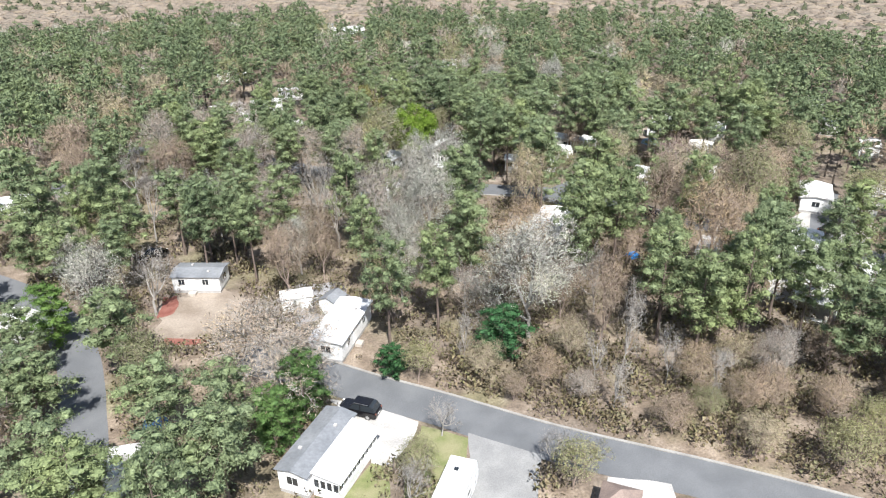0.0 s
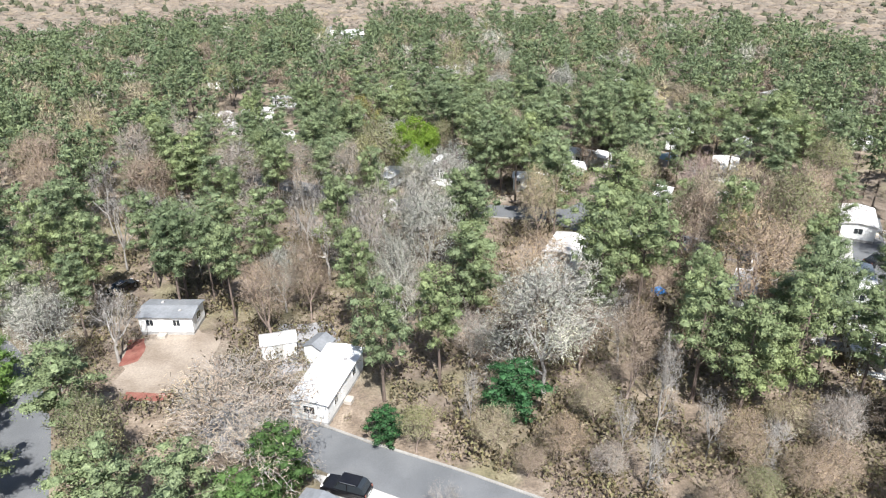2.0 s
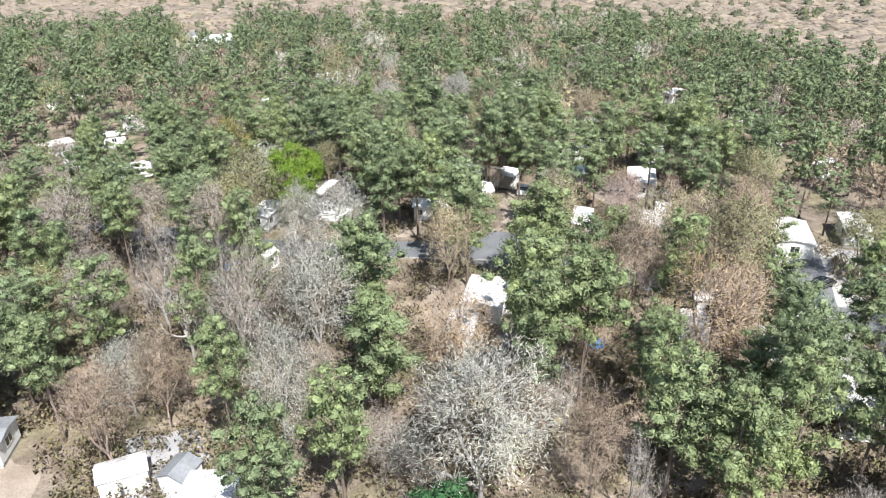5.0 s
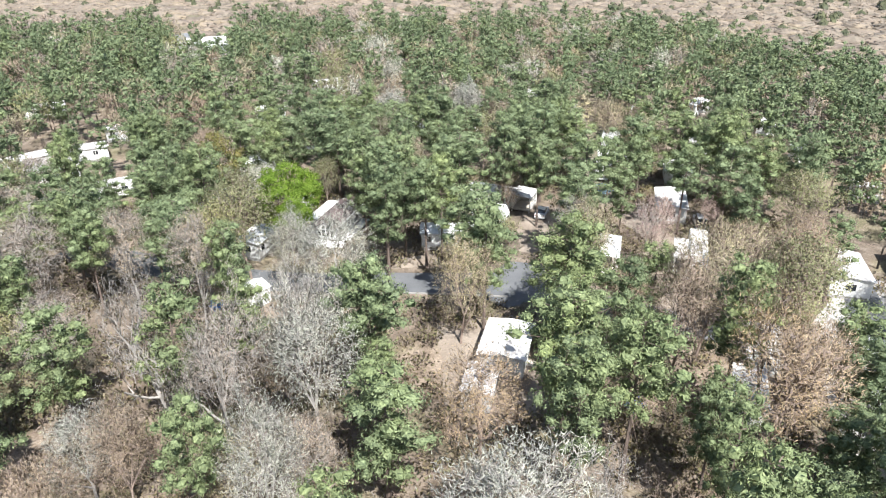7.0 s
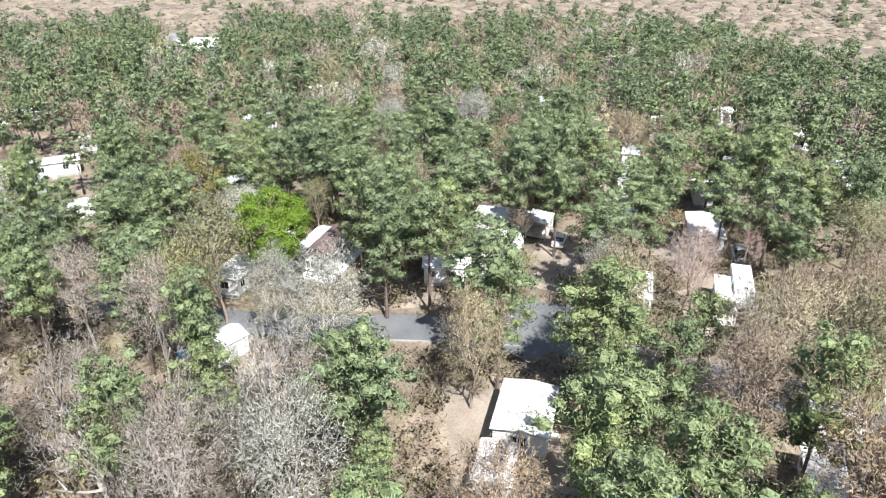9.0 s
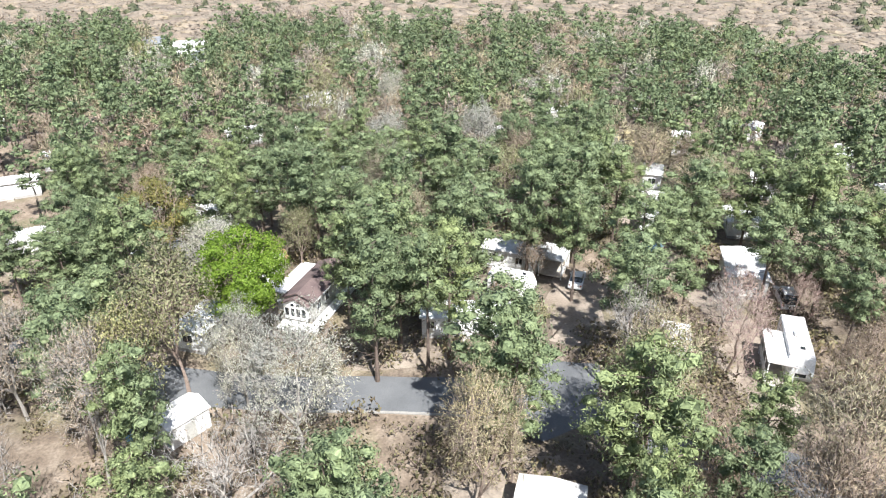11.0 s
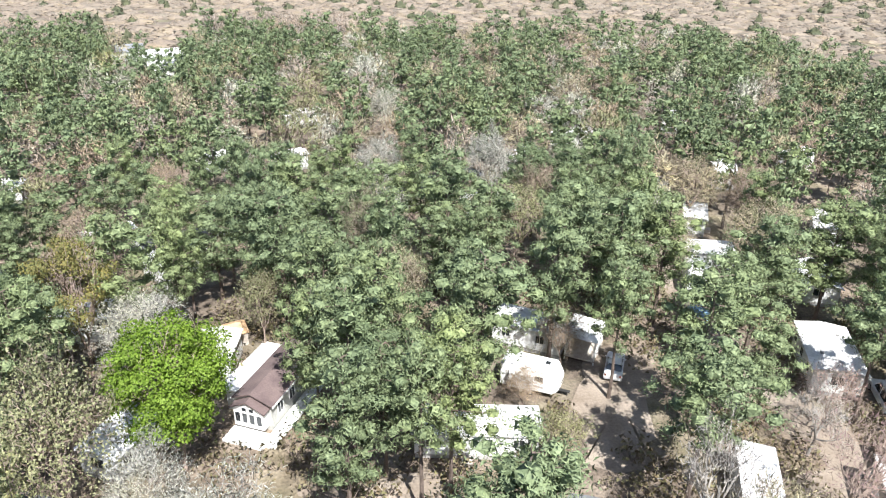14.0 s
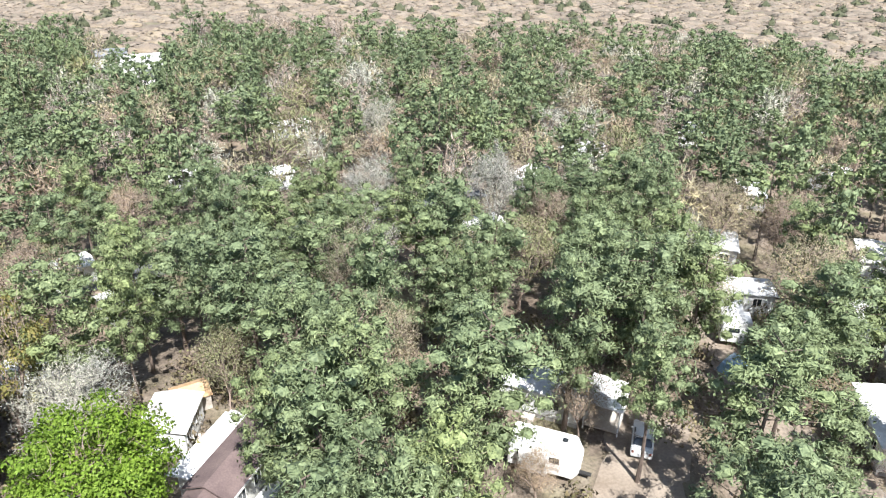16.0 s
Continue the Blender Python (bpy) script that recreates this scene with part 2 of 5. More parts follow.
def extruded(profile, width, axis="y", bevel=0.0):
    """A closed outline in (x, z), extruded to +-width/2 along y (or in (y, z), along x)."""
    bm = bmesh.new()
    rows = []
    for s in (-width / 2, width / 2):
        rows.append([bm.verts.new((a, s, b) if axis == "y" else (s, a, b)) for a, b in profile])
    n = len(profile)
    bm.faces.new(rows[0])
    bm.faces.new(rows[1][::-1])
    for k in range(n):
        bm.faces.new((rows[0][k], rows[1][k], rows[1][(k + 1) % n], rows[0][(k + 1) % n]))
    bmesh.ops.recalc_face_normals(bm, faces=bm.faces)
    if bevel:
        bmesh.ops.bevel(bm, geom=list(bm.edges), offset=bevel, segments=2, affect="EDGES")
    return bm


def disc(c, r, depth, axis="y", seg=14):
    bm = bmesh.new()
    turn = Matrix.Rotation(radians(90), 4, "X" if axis == "y" else "Y") if axis != "z" else Matrix()
    bmesh.ops.create_cone(bm, cap_ends=True, segments=seg, radius1=r, radius2=r, depth=depth, matrix=Matrix.Translation(c) @ turn)
    return bm


# ---- ground, roads ----
def ground_sheet():
    bm = bmesh.new()
    steps = [-3000, -1200, -600, -350, -200, -120, -60, -20, 20, 60, 120, 200, 350, 600, 1200, 3000]
    rows = [[bm.verts.new((x, 150 + y, 0)) for x in steps] for y in steps]
    for a, b in zip(rows, rows[1:]):
        for k in range(len(steps) - 1):
            bm.faces.new((a[k], a[k + 1], b[k + 1], b[k]))
    return structure("ground", bm, LITTER, "brown leaf litter under open woodland", "ground")


def strip(points, width, z, h=0.0, side=0.0):
    """A band along a line of points, shifted sideways; with h it is a raised kerb."""
    p = [Vector((x, y, 0)) for x, y in points]
    fine = []
    for k in range(len(p) - 1):
        a, b, c, d = p[max(k - 1, 0)], p[k], p[k + 1], p[min(k + 2, len(p) - 1)]
        for s in range(6):
            t = s / 6
            fine.append(0.5 * (2 * b + (c - a) * t + (2 * a - 5 * b + 4 * c - d) * t * t + (3 * b - a - 3 * c + d) * t ** 3))
    fine.append(p[-1])
    bm = bmesh.new()
    rows = []
    for k, q in enumerate(fine):
        along = (fine[min(k + 1, len(fine) - 1)] - fine[max(k - 1, 0)]).normalized()
        left = Vector((-along.y, along.x, 0))
        e = 0.12 * noise.noise(q * 0.4) if not h else 0
        u, v = q + left * (side + width / 2 + e), q + left * (side - width / 2 + e)
        if h:
            rows.append([bm.verts.new(w) for w in (u + Vector((0, 0, -0.05)), u + Vector((0, 0, h)), v + Vector((0, 0, h)), v + Vector((0, 0, -0.05)))])
        else:
            rows.append([bm.verts.new(w + Vector((0, 0, z))) for w in (u, v)])
    for a, b in zip(rows, rows[1:]):
        for k in range(len(a) - 1):
            bm.faces.new((a[k], a[k + 1], b[k + 1], b[k]))
    bmesh.ops.recalc_face_normals(bm, faces=bm.faces)
    if not h:
        for f in bm.faces:
            if f.normal.z < 0:
                f.normal_flip()
    return bm


def patch(points, z, wobble=0.6, seed=0):
    """A patch of ground with an uneven rim."""
    bm = bmesh.new()
    n = len(points)
    rim = []
    for k in range(n):
        a, b = Vector((*points[k], 0)), Vector((*points[(k + 1) % n], 0))
        for s in range(5):
            q = a.lerp(b, s / 5)
            rim.append(q + Vector((noise.noise(q * 0.35 + Vector((seed, 0, 0))), noise.noise(q * 0.35 + Vector((0, seed + 9, 0))), 0)) * wobble * 2)
    mid = sum(rim, Vector()) / len(rim)
    c = bm.verts.new(mid + Vector((0, 0, z)))
    vs = [bm.verts.new(q + Vector((0, 0, z))) for q in rim]
    for k in range(len(vs)):
        bm.faces.new((c, vs[k], vs[(k + 1) % len(vs)]))
    for f in bm.faces:
        f.normal_update()
        if f.normal.z < 0:
            f.normal_flip()
    return bm


ROAD_A = [(-26, 81), (-17, 77.5), (-9.6, 73.4), (-1.5, 69.2), (10, 62.8), (25, 56), (42, 47.5), (70, 34), (130, 4)]
ROAD_B = [(-33, 50), (-38, 62), (-42, 72), (-47.5, 84), (-57, 96), (-72, 106), (-96, 114)]
ROAD_C = [(-36, 158), (-24, 150), (-12, 143), (0, 138.5), (12, 135.8), (26, 131.5), (38, 122), (51, 112.5), (62, 104), (80, 94)]
ROAD_D = [(43, 118), (50, 129), (53, 140), (52, 152), (54, 168), (62, 190), (70, 215)]
ROAD_E = [(62, 104), (68, 114), (76, 128)]
ROAD_F = [(-70, 168), (-48, 178), (-24, 190), (-6, 196), (12, 204), (40, 214)]
ground_sheet()
structure("road_1", strip(ROAD_A, 5.4, 0.02), ASPHALT, "grey asphalt lane with a pale kerb", "road")
structure("road_2", strip(ROAD_B, 5.0, 0.02), ASPHALT, "grey asphalt lane between pines", "road")
structure("road_3", strip(ROAD_C, 5.6, 0.024), ASPHALT, "grey asphalt lane through the trees", "road")
structure("road_4", strip(ROAD_D, 4.2, 0.012), SAND, "sandy dirt lane between trailers", "road")
structure("road_5", strip(ROAD_E, 4.6, 0.016), ASPHALT, "grey asphalt lane behind trees", "road")
structure("road_6", strip(ROAD_F, 4.6, 0.016), ASPHALT, "grey lane among far pines", "road")
structure("kerb_1", strip(ROAD_A, 0.3, 0, 0.12, 2.85), KERB, "pale concrete kerb along the lane", "kerb")
structure("kerb_2", strip(ROAD_C[3:6], 0.3, 0, 0.12, -2.95), KERB, "pale concrete kerb along the lane", "kerb")
structure("turning_area", patch([(21, 129), (24, 126), (30, 128.5), (34, 136), (28, 138.5), (22.5, 134)], 0.028, 0.3, 3), ASPHALT, "grey asphalt turning area", "road")
structure("driveway_1", patch([(-14.5, 72.3), (-9, 70.2), (-4.1, 67.4), (-5.5, 63.6), (-7.6, 61), (-9, 60.8), (-9.3, 65.5)], 0.03, 0.15, 1), GRAVEL, "pale gravel driveway beside a white house", "driveway")
structure("driveway_2", patch([(1.1, 65.1), (8.3, 61.3), (7.2, 57), (5, 48), (-1, 48), (0.5, 57)], 0.026, 0.15, 5), surface("worn_drive", (0.20, 0.20, 0.20), (0.27, 0.27, 0.265), 0.3, 0.9, 7.0, 0.2), "light grey driveway with a parked camper", "driveway")
structure("driveway_3", patch([(14, 58), (20, 56.4), (19, 48), (11, 48)], 0.028, 0.2, 6), GRAVEL, "pale gravel drive off the lane", "driveway")
structure("lawn_1", patch([(-9.3, 61.5), (-7.2, 61), (-7, 52), (-11.5, 50), (-12, 56.5)], 0.034, 0.15, 2), LAWN, "thin yellow-green lawn beside the house", "lawn")
structure("lawn_2", patch([(-4, 66.8), (0.8, 64.4), (0, 57), (-3.5, 52), (-6, 56), (-5, 63)], 0.016, 0.3, 8), LAWN, "rough yellow-green grass strip", "lawn")
structure("clearing_1", patch([(34, 152), (37.7, 157.5), (46, 157), (42, 152), (38, 145), (35, 139.5), (30.5, 141), (32, 147)], 0.02, 0.7, 4), SAND, "sandy dirt clearing between pines", "ground")
structure("clearing_2", patch([(-41, 97), (-35, 101), (-29, 98), (-28, 88), (-34, 83), (-38, 87)], 0.02, 0.6, 7), SAND, "raked sandy yard", "ground")
structure("clearing_3", patch([(47, 136), (52, 137), (50, 126), (45, 123)], 0.016, 0.5, 9), SAND, "sandy drive beside trailers", "ground")
structure("clearing_4", patch([(14, 125), (24, 124), (22, 103), (11, 104)], 0.012, 0.8, 10), SAND, "sandy yard round a white roofed trailer", "ground")
structure("clearing_5", patch([(6, 144), (20, 143), (18, 139.6), (8, 140.5)], 0.014, 0.5, 11), SAND, "sandy verge with pine straw", "ground")
structure("clearing_6", patch([(-36, 176), (-27, 178), (-27, 170), (-34, 169)], 0.012, 0.5, 12), SAND, "sandy patch before a camper", "ground")
structure("clearing_7", patch([(54, 108), (72, 124), (80, 118), (64, 98), (52, 86), (46, 90)], 0.01, 0.8, 13), GRAVEL, "pale gravel lot by white trailers", "ground")
structure("clearing_8", patch([(-22, 100), (-15, 100), (-12, 92), (-20, 88)], 0.012, 0.5, 14), surface("grey_yard", (0.24, 0.24, 0.25), (0.34, 0.33, 0.33), 0.3, 0.9, 6.0, 0.3), "worn grey yard between sheds", "ground")
structure("lawn_3", patch([(-50, 306), (-14, 300), (-8, 334), (-52, 342)], 0.014, 0.8, 18), surface("green_lawn", (0.09, 0.17, 0.05), (0.14, 0.23, 0.08), 0.2, 0.95, 3.0, 0.3), "bright green lawn round far houses", "lawn")
structure("flower_bed_1", patch([(-40.5, 97.5), (-38.6, 98), (-37.6, 93), (-39.5, 92)], 0.05, 0.3, 15), RED_MULCH, "bed of red mulch edging a yard", "bed")
structure("flower_bed_2", patch([(-37, 86.5), (-31, 86), (-31, 84.6), (-37, 85)], 0.05, 0.3, 16), RED_MULCH, "bed of red mulch edging a yard", "bed")

# ---- houses, trailers ----
BLOCKED = []          # x, y, radius kept free of planted trees


def window(parent, x, y, z, w, h, facing, bars=1):
    """A framed window on a wall whose outside looks along facing ('x+', 'x-', 'y+', 'y-')."""
    ax, s = facing[0], 1 if facing[1] == "+" else -1
    bm = bmesh.new()
    f = 0.07
    for du, dz, su, sz in ((0, h / 2, w + f, f), (0, -h / 2, w + f, f), (w / 2, 0, f, h), (-w / 2, 0, f, h), *(((k + 1) / (bars + 1) * w - w / 2, 0, 0.05, h) for k in range(bars))):
        box(bm, (x, y + du, z + dz) if ax == "x" else (x + du, y, z + dz), (0.07, su, sz) if ax == "x" else (su, 0.07, sz))
    fr = part("window", bm, TRIM, parent)
    g = (x + s * 0.01, y, z) if ax == "x" else (x, y + s * 0.01, z)
    part("pane", boxed(g, (0.03, w, h) if ax == "x" else (w, 0.03, h)), GLASS, fr, "dark glass pane")
    return fr


def home(name, x, y, ang, L, W, roof=WHITE_ROOF, wall=SIDING, H=2.9, rise=0.35, label="", windows=2, porch=0.0, category="mobile home", vents=2):
    """A mobile home: its length along its own x. rise: height of the ridge over the eaves."""
    ob = thing(name, pose(x, y, 0, 0, 0, ang), label, category, "mobile homes of the park" if category == "mobile home" else "")
    part("wall", extruded([(-W / 2, 0.45), (W / 2, 0.45), (W / 2, H), (0, H + rise), (-W / 2, H)], L, "x"), wall, ob)
    part("skirting", boxed((0, 0, 0.225), (L - 0.1, W - 0.1, 0.45)), SKIRT, ob)
    o, th = 0.28, 0.12
    k = rise / (W / 2)
    prof = [(-W / 2 - o, H - o * k + 0.01), (0, H + rise + 0.01), (W / 2 + o, H - o * k + 0.01), (W / 2 + o, H - o * k + th), (0, H + rise + th), (-W / 2 - o, H - o * k + th)]
    rf = part("roof", extruded(prof, L + 2 * o, "x", 0.02), roof, ob)
    for n in range(vents):
        vx = -L / 2 + L * (n + 0.7) / (vents + 0.3)
        part("vent", boxed((vx, 0.25 * W * (-1) ** n, H + rise * 0.5 + th + 0.1), (0.35, 0.35, 0.22), 0.04), SKIRT, rf, "small grey roof vent")
    for s in (1, -1):
        for n in range(windows):
            window(ob, -L / 2 + L * (n + 0.5) / windows + 0.35 * s, s * (W / 2 + 0.02), 1.85, 0.95, 0.95, "y+" if s > 0 else "y-")
        window(ob, s * (L / 2 + 0.02), 0, 1.85, min(1.3, W * 0.4), 1.0, "x+" if s > 0 else "x-")
    d = part("door", boxed((-L * 0.08, -W / 2 - 0.03, 1.5), (0.9, 0.06, 2.0), 0.015), TRIM, ob, "white entrance door")
    part("step", boxed((-L * 0.08, -W / 2 - 0.55, 0.22), (1.1, 0.9, 0.44), 0.02), DECK, ob)
    for r in range(0, int(max(L, W) / 3) + 1):
        c, s_ = math.cos(radians(ang)), math.sin(radians(ang))
        q = -L / 2 + r * L / max(1, int(max(L, W) / 3))
        BLOCKED.append((x + c * q, y + s_ * q, W / 2 + 1.0))
    return ob


def camper(name, x, y, ang, L=7.5, W=2.5, H=3.3, label="white travel trailer with a pale roof", roof=WHITE_ROOF, wall=SIDING, slide=True):
    """A travel trailer with wheels, hitch, windows, roof units."""
    ob = thing(name, pose(x, y, 0, 0, 0, ang), label, "camper", "campers of the park")
    prof = [(-L / 2, 0.6), (L / 2 - 0.5, 0.6), (L / 2, 1.3), (L / 2, 1.9), (L / 2 - 0.6, H), (-L / 2, H)]
    part("body", extruded(prof, W, "y", 0.08), wall, ob)
    rf = part("roof", boxed((-0.3, 0, H + 0.02), (L - 0.75, W - 0.12, 0.08), 0.03), roof, ob)
    part("air_conditioner", boxed((-0.4, 0, H + 0.2), (0.95, 0.7, 0.3), 0.08), SIDING, rf, "white roof air conditioner")
    part("vent", boxed((L * 0.25, 0.2, H + 0.12), (0.42, 0.42, 0.14), 0.03), GLASS, rf, "dark roof vent")
    part("vent", boxed((-L * 0.33, -0.2, H + 0.12), (0.42, 0.42, 0.14), 0.03), TRIM, rf, "pale roof vent")
    for s in (1, -1):
        for n in range(2):
            window(ob, -L * 0.28 + n * L * 0.42, s * (W / 2 + 0.015), 2.1, 1.1, 0.65, "y+" if s > 0 else "y-", 0)
        for n in (-0.45, 0.45):
            w = part("wheel", disc((-0.3 + n, s * (W / 2 - 0.16), 0.34), 0.34, 0.24), RUBBER, ob, "black tyre")
            part("rim", disc((-0.3 + n, s * (W / 2 - 0.03), 0.34), 0.18, 0.03), ALLOY, w)
    window(ob, L / 2 + 0.0, 0, 1.6, 1.2, 0.5, "x+", 0)
    window(ob, -L / 2 - 0.015, 0, 2.1, 1.2, 0.6, "x-", 0)
    part("door", boxed((L * 0.3, -W / 2 - 0.02, 1.65), (0.7, 0.05, 1.85), 0.02), TRIM, ob, "white door")
    part("stripe", boxed((-0.3, -W / 2 - 0.006, 1.2), (L - 1.2, 0.02, 0.22)), SKIRT, ob, "grey side stripe")
    part("stripe", boxed((-0.3, W / 2 + 0.006, 1.2), (L - 1.2, 0.02, 0.22)), SKIRT, ob, "grey side stripe")
    part("hitch", extruded([(L / 2 - 0.6, 0.5), (L / 2 + 0.9, 0.5), (L / 2 + 0.9, 0.6), (L / 2 - 0.6, 0.62)], 0.35), RUBBER, ob, "black tow hitch")
    part("jack", boxed((L / 2 + 0.7, 0, 0.27), (0.1, 0.1, 0.54)), ALLOY, ob)
    if slide:
        part("slide_out", boxed((-L * 0.12, -W / 2 - 0.35, 1.85), (2.4, 0.7, 1.7), 0.05), wall, ob)
    for q in (-L / 2 + 1, 0, L / 2 - 1):
        BLOCKED.append((x + math.cos(radians(ang)) * q, y + math.sin(radians(ang)) * q, W / 2 + 1.0))
    return ob


def porch(name, x, y, ang, L, W, H=2.7, roof=WHITE_ROOF, label="open porch with a white metal roof", stairs=True, category="porch", screened=False):
    """A deck under a flat roof on posts, with railing and steps at its -x end."""
    ob = thing(name, pose(x, y, 0, 0, 0, ang), label, category)
    part("roof", extruded([(-W / 2 - 0.15, H - 0.12), (W / 2 + 0.15, H + 0.08), (W / 2 + 0.15, H + 0.2), (-W / 2 - 0.15, H)], L + 0.3, "x", 0.02), roof, ob)
    part("deck", boxed((0, 0, 0.42), (L, W, 0.14), 0.02), DECK, ob, "weathered deck boards")
    n = max(2, int(L / 1.8))
    for k in range(n + 1):
        for s in (1, -1):
            part("post", boxed((-L / 2 + 0.08 + k * (L - 0.16) / n, s * (W / 2 - 0.08), (H - 0.08) / 2), (0.11, 0.11, H - 0.12 if s < 0 else H)), TRIM, ob)
    for s in (1, -1):
        part("rail", boxed((0, s * (W / 2 - 0.08), 1.35), (L, 0.06, 0.08)), TRIM, ob)
        b = bmesh.new()
        for k in range(int(L / 0.22)):
            box(b, (-L / 2 + 0.2 + k * 0.22, s * (W / 2 - 0.08), 0.9), (0.04, 0.035, 0.86))
        part("balustrade", b, TRIM, ob)
    part("back_wall", boxed((L / 2 - 0.05, 0, 1.55), (0.1, W - 0.2, 2.1)), GREY_SIDING, ob)
    if stairs:
        for k in range(3):
            part("stair", boxed((-L / 2 - 0.15 - 0.28 * k, 0, 0.36 - 0.13 * k), (0.3, W * 0.6, 0.06)), TRIM, ob)
        for s in (1, -1):
            part("stringer", boxed((-L / 2 - 0.45, s * W * 0.3, 0.2), (0.95, 0.06, 0.4)), TRIM, ob)
            part("handrail", boxed((-L / 2 - 0.45, s * W * 0.3, 1.1), (1.0, 0.06, 0.06), 0, Matrix.Rotation(radians(-24), 3, "Y")), TRIM, ob)
            part("newel", boxed((-L / 2 - 0.88, s * W * 0.3, 0.45), (0.08, 0.08, 0.9)), TRIM, ob)
    BLOCKED.append((x, y, max(L, W) / 2 + 0.6))
    return ob


def shed(name, x, y, ang, L=3.0, W=2.4, H=2.2, roof=GREY_ROOF, wall=SIDING, label="small garden shed"):
    ob = thing(name, pose(x, y, 0, 0, 0, ang), label, "shed", "sheds of the park")
    part("wall", extruded([(-W / 2, 0.0), (W / 2, 0.0), (W / 2, H), (0, H + 0.6), (-W / 2, H)], L, "x"), wall, ob)
    part("roof", extruded([(-W / 2 - 0.15, H - 0.07), (0, H + 0.61), (W / 2 + 0.15, H - 0.07), (W / 2 + 0.15, H + 0.02), (0, H + 0.7), (-W / 2 - 0.15, H + 0.02)], L + 0.3, "x"), roof, ob)
    part("door", boxed((0, -W / 2 - 0.02, 0.98), (1.1, 0.05, 1.9), 0.01), GREY_SIDING, ob)
    BLOCKED.append((x, y, max(L, W) / 2 + 0.6))
    return ob


def car(name, x, y, ang, paint, label, L=4.7, W=1.9, H=1.72, boxy=True):
    """A parked car, its nose along its own +x."""
    ob = thing(name, pose(x, y, 0.02, 0, 0, ang), label, "car", "parked cars")
    h = 0.98
    low = [(-L / 2, 0.4), (-L / 2 + 0.1, 0.28), (L / 2 - 0.15, 0.26), (L / 2, 0.42), (L / 2 - 0.03, 0.74), (L / 2 - 0.35, 0.88), (L * 0.22, h), (-L / 2 + 0.05, h + 0.02), (-L / 2 - 0.02, 0.75)]
    body = part("body", extruded(low, W, "y", 0.06), paint, ob)
    back = -L / 2 + (0.12 if boxy else 0.7)
    cab = extruded([(back, h - 0.02), (L * 0.21, h - 0.02), (L * 0.06, H - 0.05), (-L * 0.02, H), (back + 0.5, H - 0.02), (back + 0.28, H - 0.12)], W - 0.22, "y", 0.05)
    for v in cab.verts:
        if v.co.z > h + 0.2:
            v.co.y *= 0.88
    part("cabin", cab, GLASS, ob, "dark tinted windows")
    roof = part("roof", boxed((-L * 0.11 + (0 if boxy else 0.15), 0, H - 0.005), (L * (0.42 if boxy else 0.3), (W - 0.22) * 0.86, 0.07), 0.03), paint, ob)
    for s in (1, -1):
        part("roof_rail", boxed((-L * 0.11, s * (W - 0.22) * 0.4, H + 0.055), (L * 0.36, 0.04, 0.05), 0.01), ALLOY, ob)
        part("mirror", boxed((L * 0.17, s * (W / 2 + 0.06), 1.03), (0.14, 0.2, 0.14), 0.03), paint, ob)
        part("headlight", boxed((L / 2 - 0.2, s * W * 0.36, 0.76), (0.32, 0.36, 0.14), 0.03), TRIM, ob, "clear headlight")
        part("tail_light", boxed((-L / 2 + 0.02, s * W * 0.4, 0.86), (0.1, 0.2, 0.24), 0.02), RED_MULCH, ob, "red tail light")
        part("pillar", boxed((-L * 0.1, s * (W - 0.26) * 0.475, (h + H) / 2), (0.09, 0.05, H - h - 0.05), 0.0, Matrix.Rotation(radians(7 * s), 3, "X")), paint, ob)
        for k in (L * 0.305, -L * 0.295):
            w = part("wheel", disc((k, s * (W / 2 - 0.1), 0.34), 0.35, 0.24, "y", 18), RUBBER, ob, "black tyre")
            part("rim", disc((k, s * (W / 2 + 0.025), 0.34), 0.23, 0.03, "y", 14), ALLOY, w)
    part("number_plate", boxed((-L / 2 - 0.01, 0, 0.62), (0.03, 0.5, 0.12)), TRIM, ob)
    BLOCKED.append((x, y, 2.2))
    return ob


def sunroom(x, y, ang, L, W):
    """A white-roofed sunroom with a row of windows, added to a house."""
    ob = thing("sunroom", pose(x, y, 0, 0, 0, ang), "long white sunroom with a row of dark windows", "house")
    part("wall", boxed((0, 0, 0.5), (L, W, 1.0)), SIDING, ob)
    part("wall", boxed((0, 0, 2.35), (L, W, 0.5)), SIDING, ob)
    part("core", boxed((0.02, 0.06, 1.55), (L - 0.2, W - 0.2, 1.14)), GLASS, ob, "dark glazing band")
    n = int(L / 0.85)
    for k in range(n + 1):
        part("mullion", boxed((-L / 2 + 0.05 + k * (L - 0.1) / n, -W / 2 + 0.05, 1.55), (0.12, 0.12, 1.12)), TRIM, ob)
    for k in range(5):
        part("mullion", boxed((-L / 2 + 0.05, -W / 2 + 0.05 + k * (W - 0.1) / 4, 1.55), (0.12, 0.12, 1.12)), TRIM, ob)
    part("roof", extruded([(-W / 2 - 0.3, 2.55), (W / 2, 2.95), (W / 2, 3.07), (-W / 2 - 0.3, 2.67)], L + 0.5, "x", 0.02), WHITE_ROOF, ob)
    part("gutter", boxed((0, -W / 2 - 0.36, 2.6), (L + 0.5, 0.1, 0.1), 0.02), TRIM, ob)
    for q in (-3, 0, 3):
        BLOCKED.append((x + math.cos(radians(ang)) * q, y + math.sin(radians(ang)) * q, 3.4))
    return ob


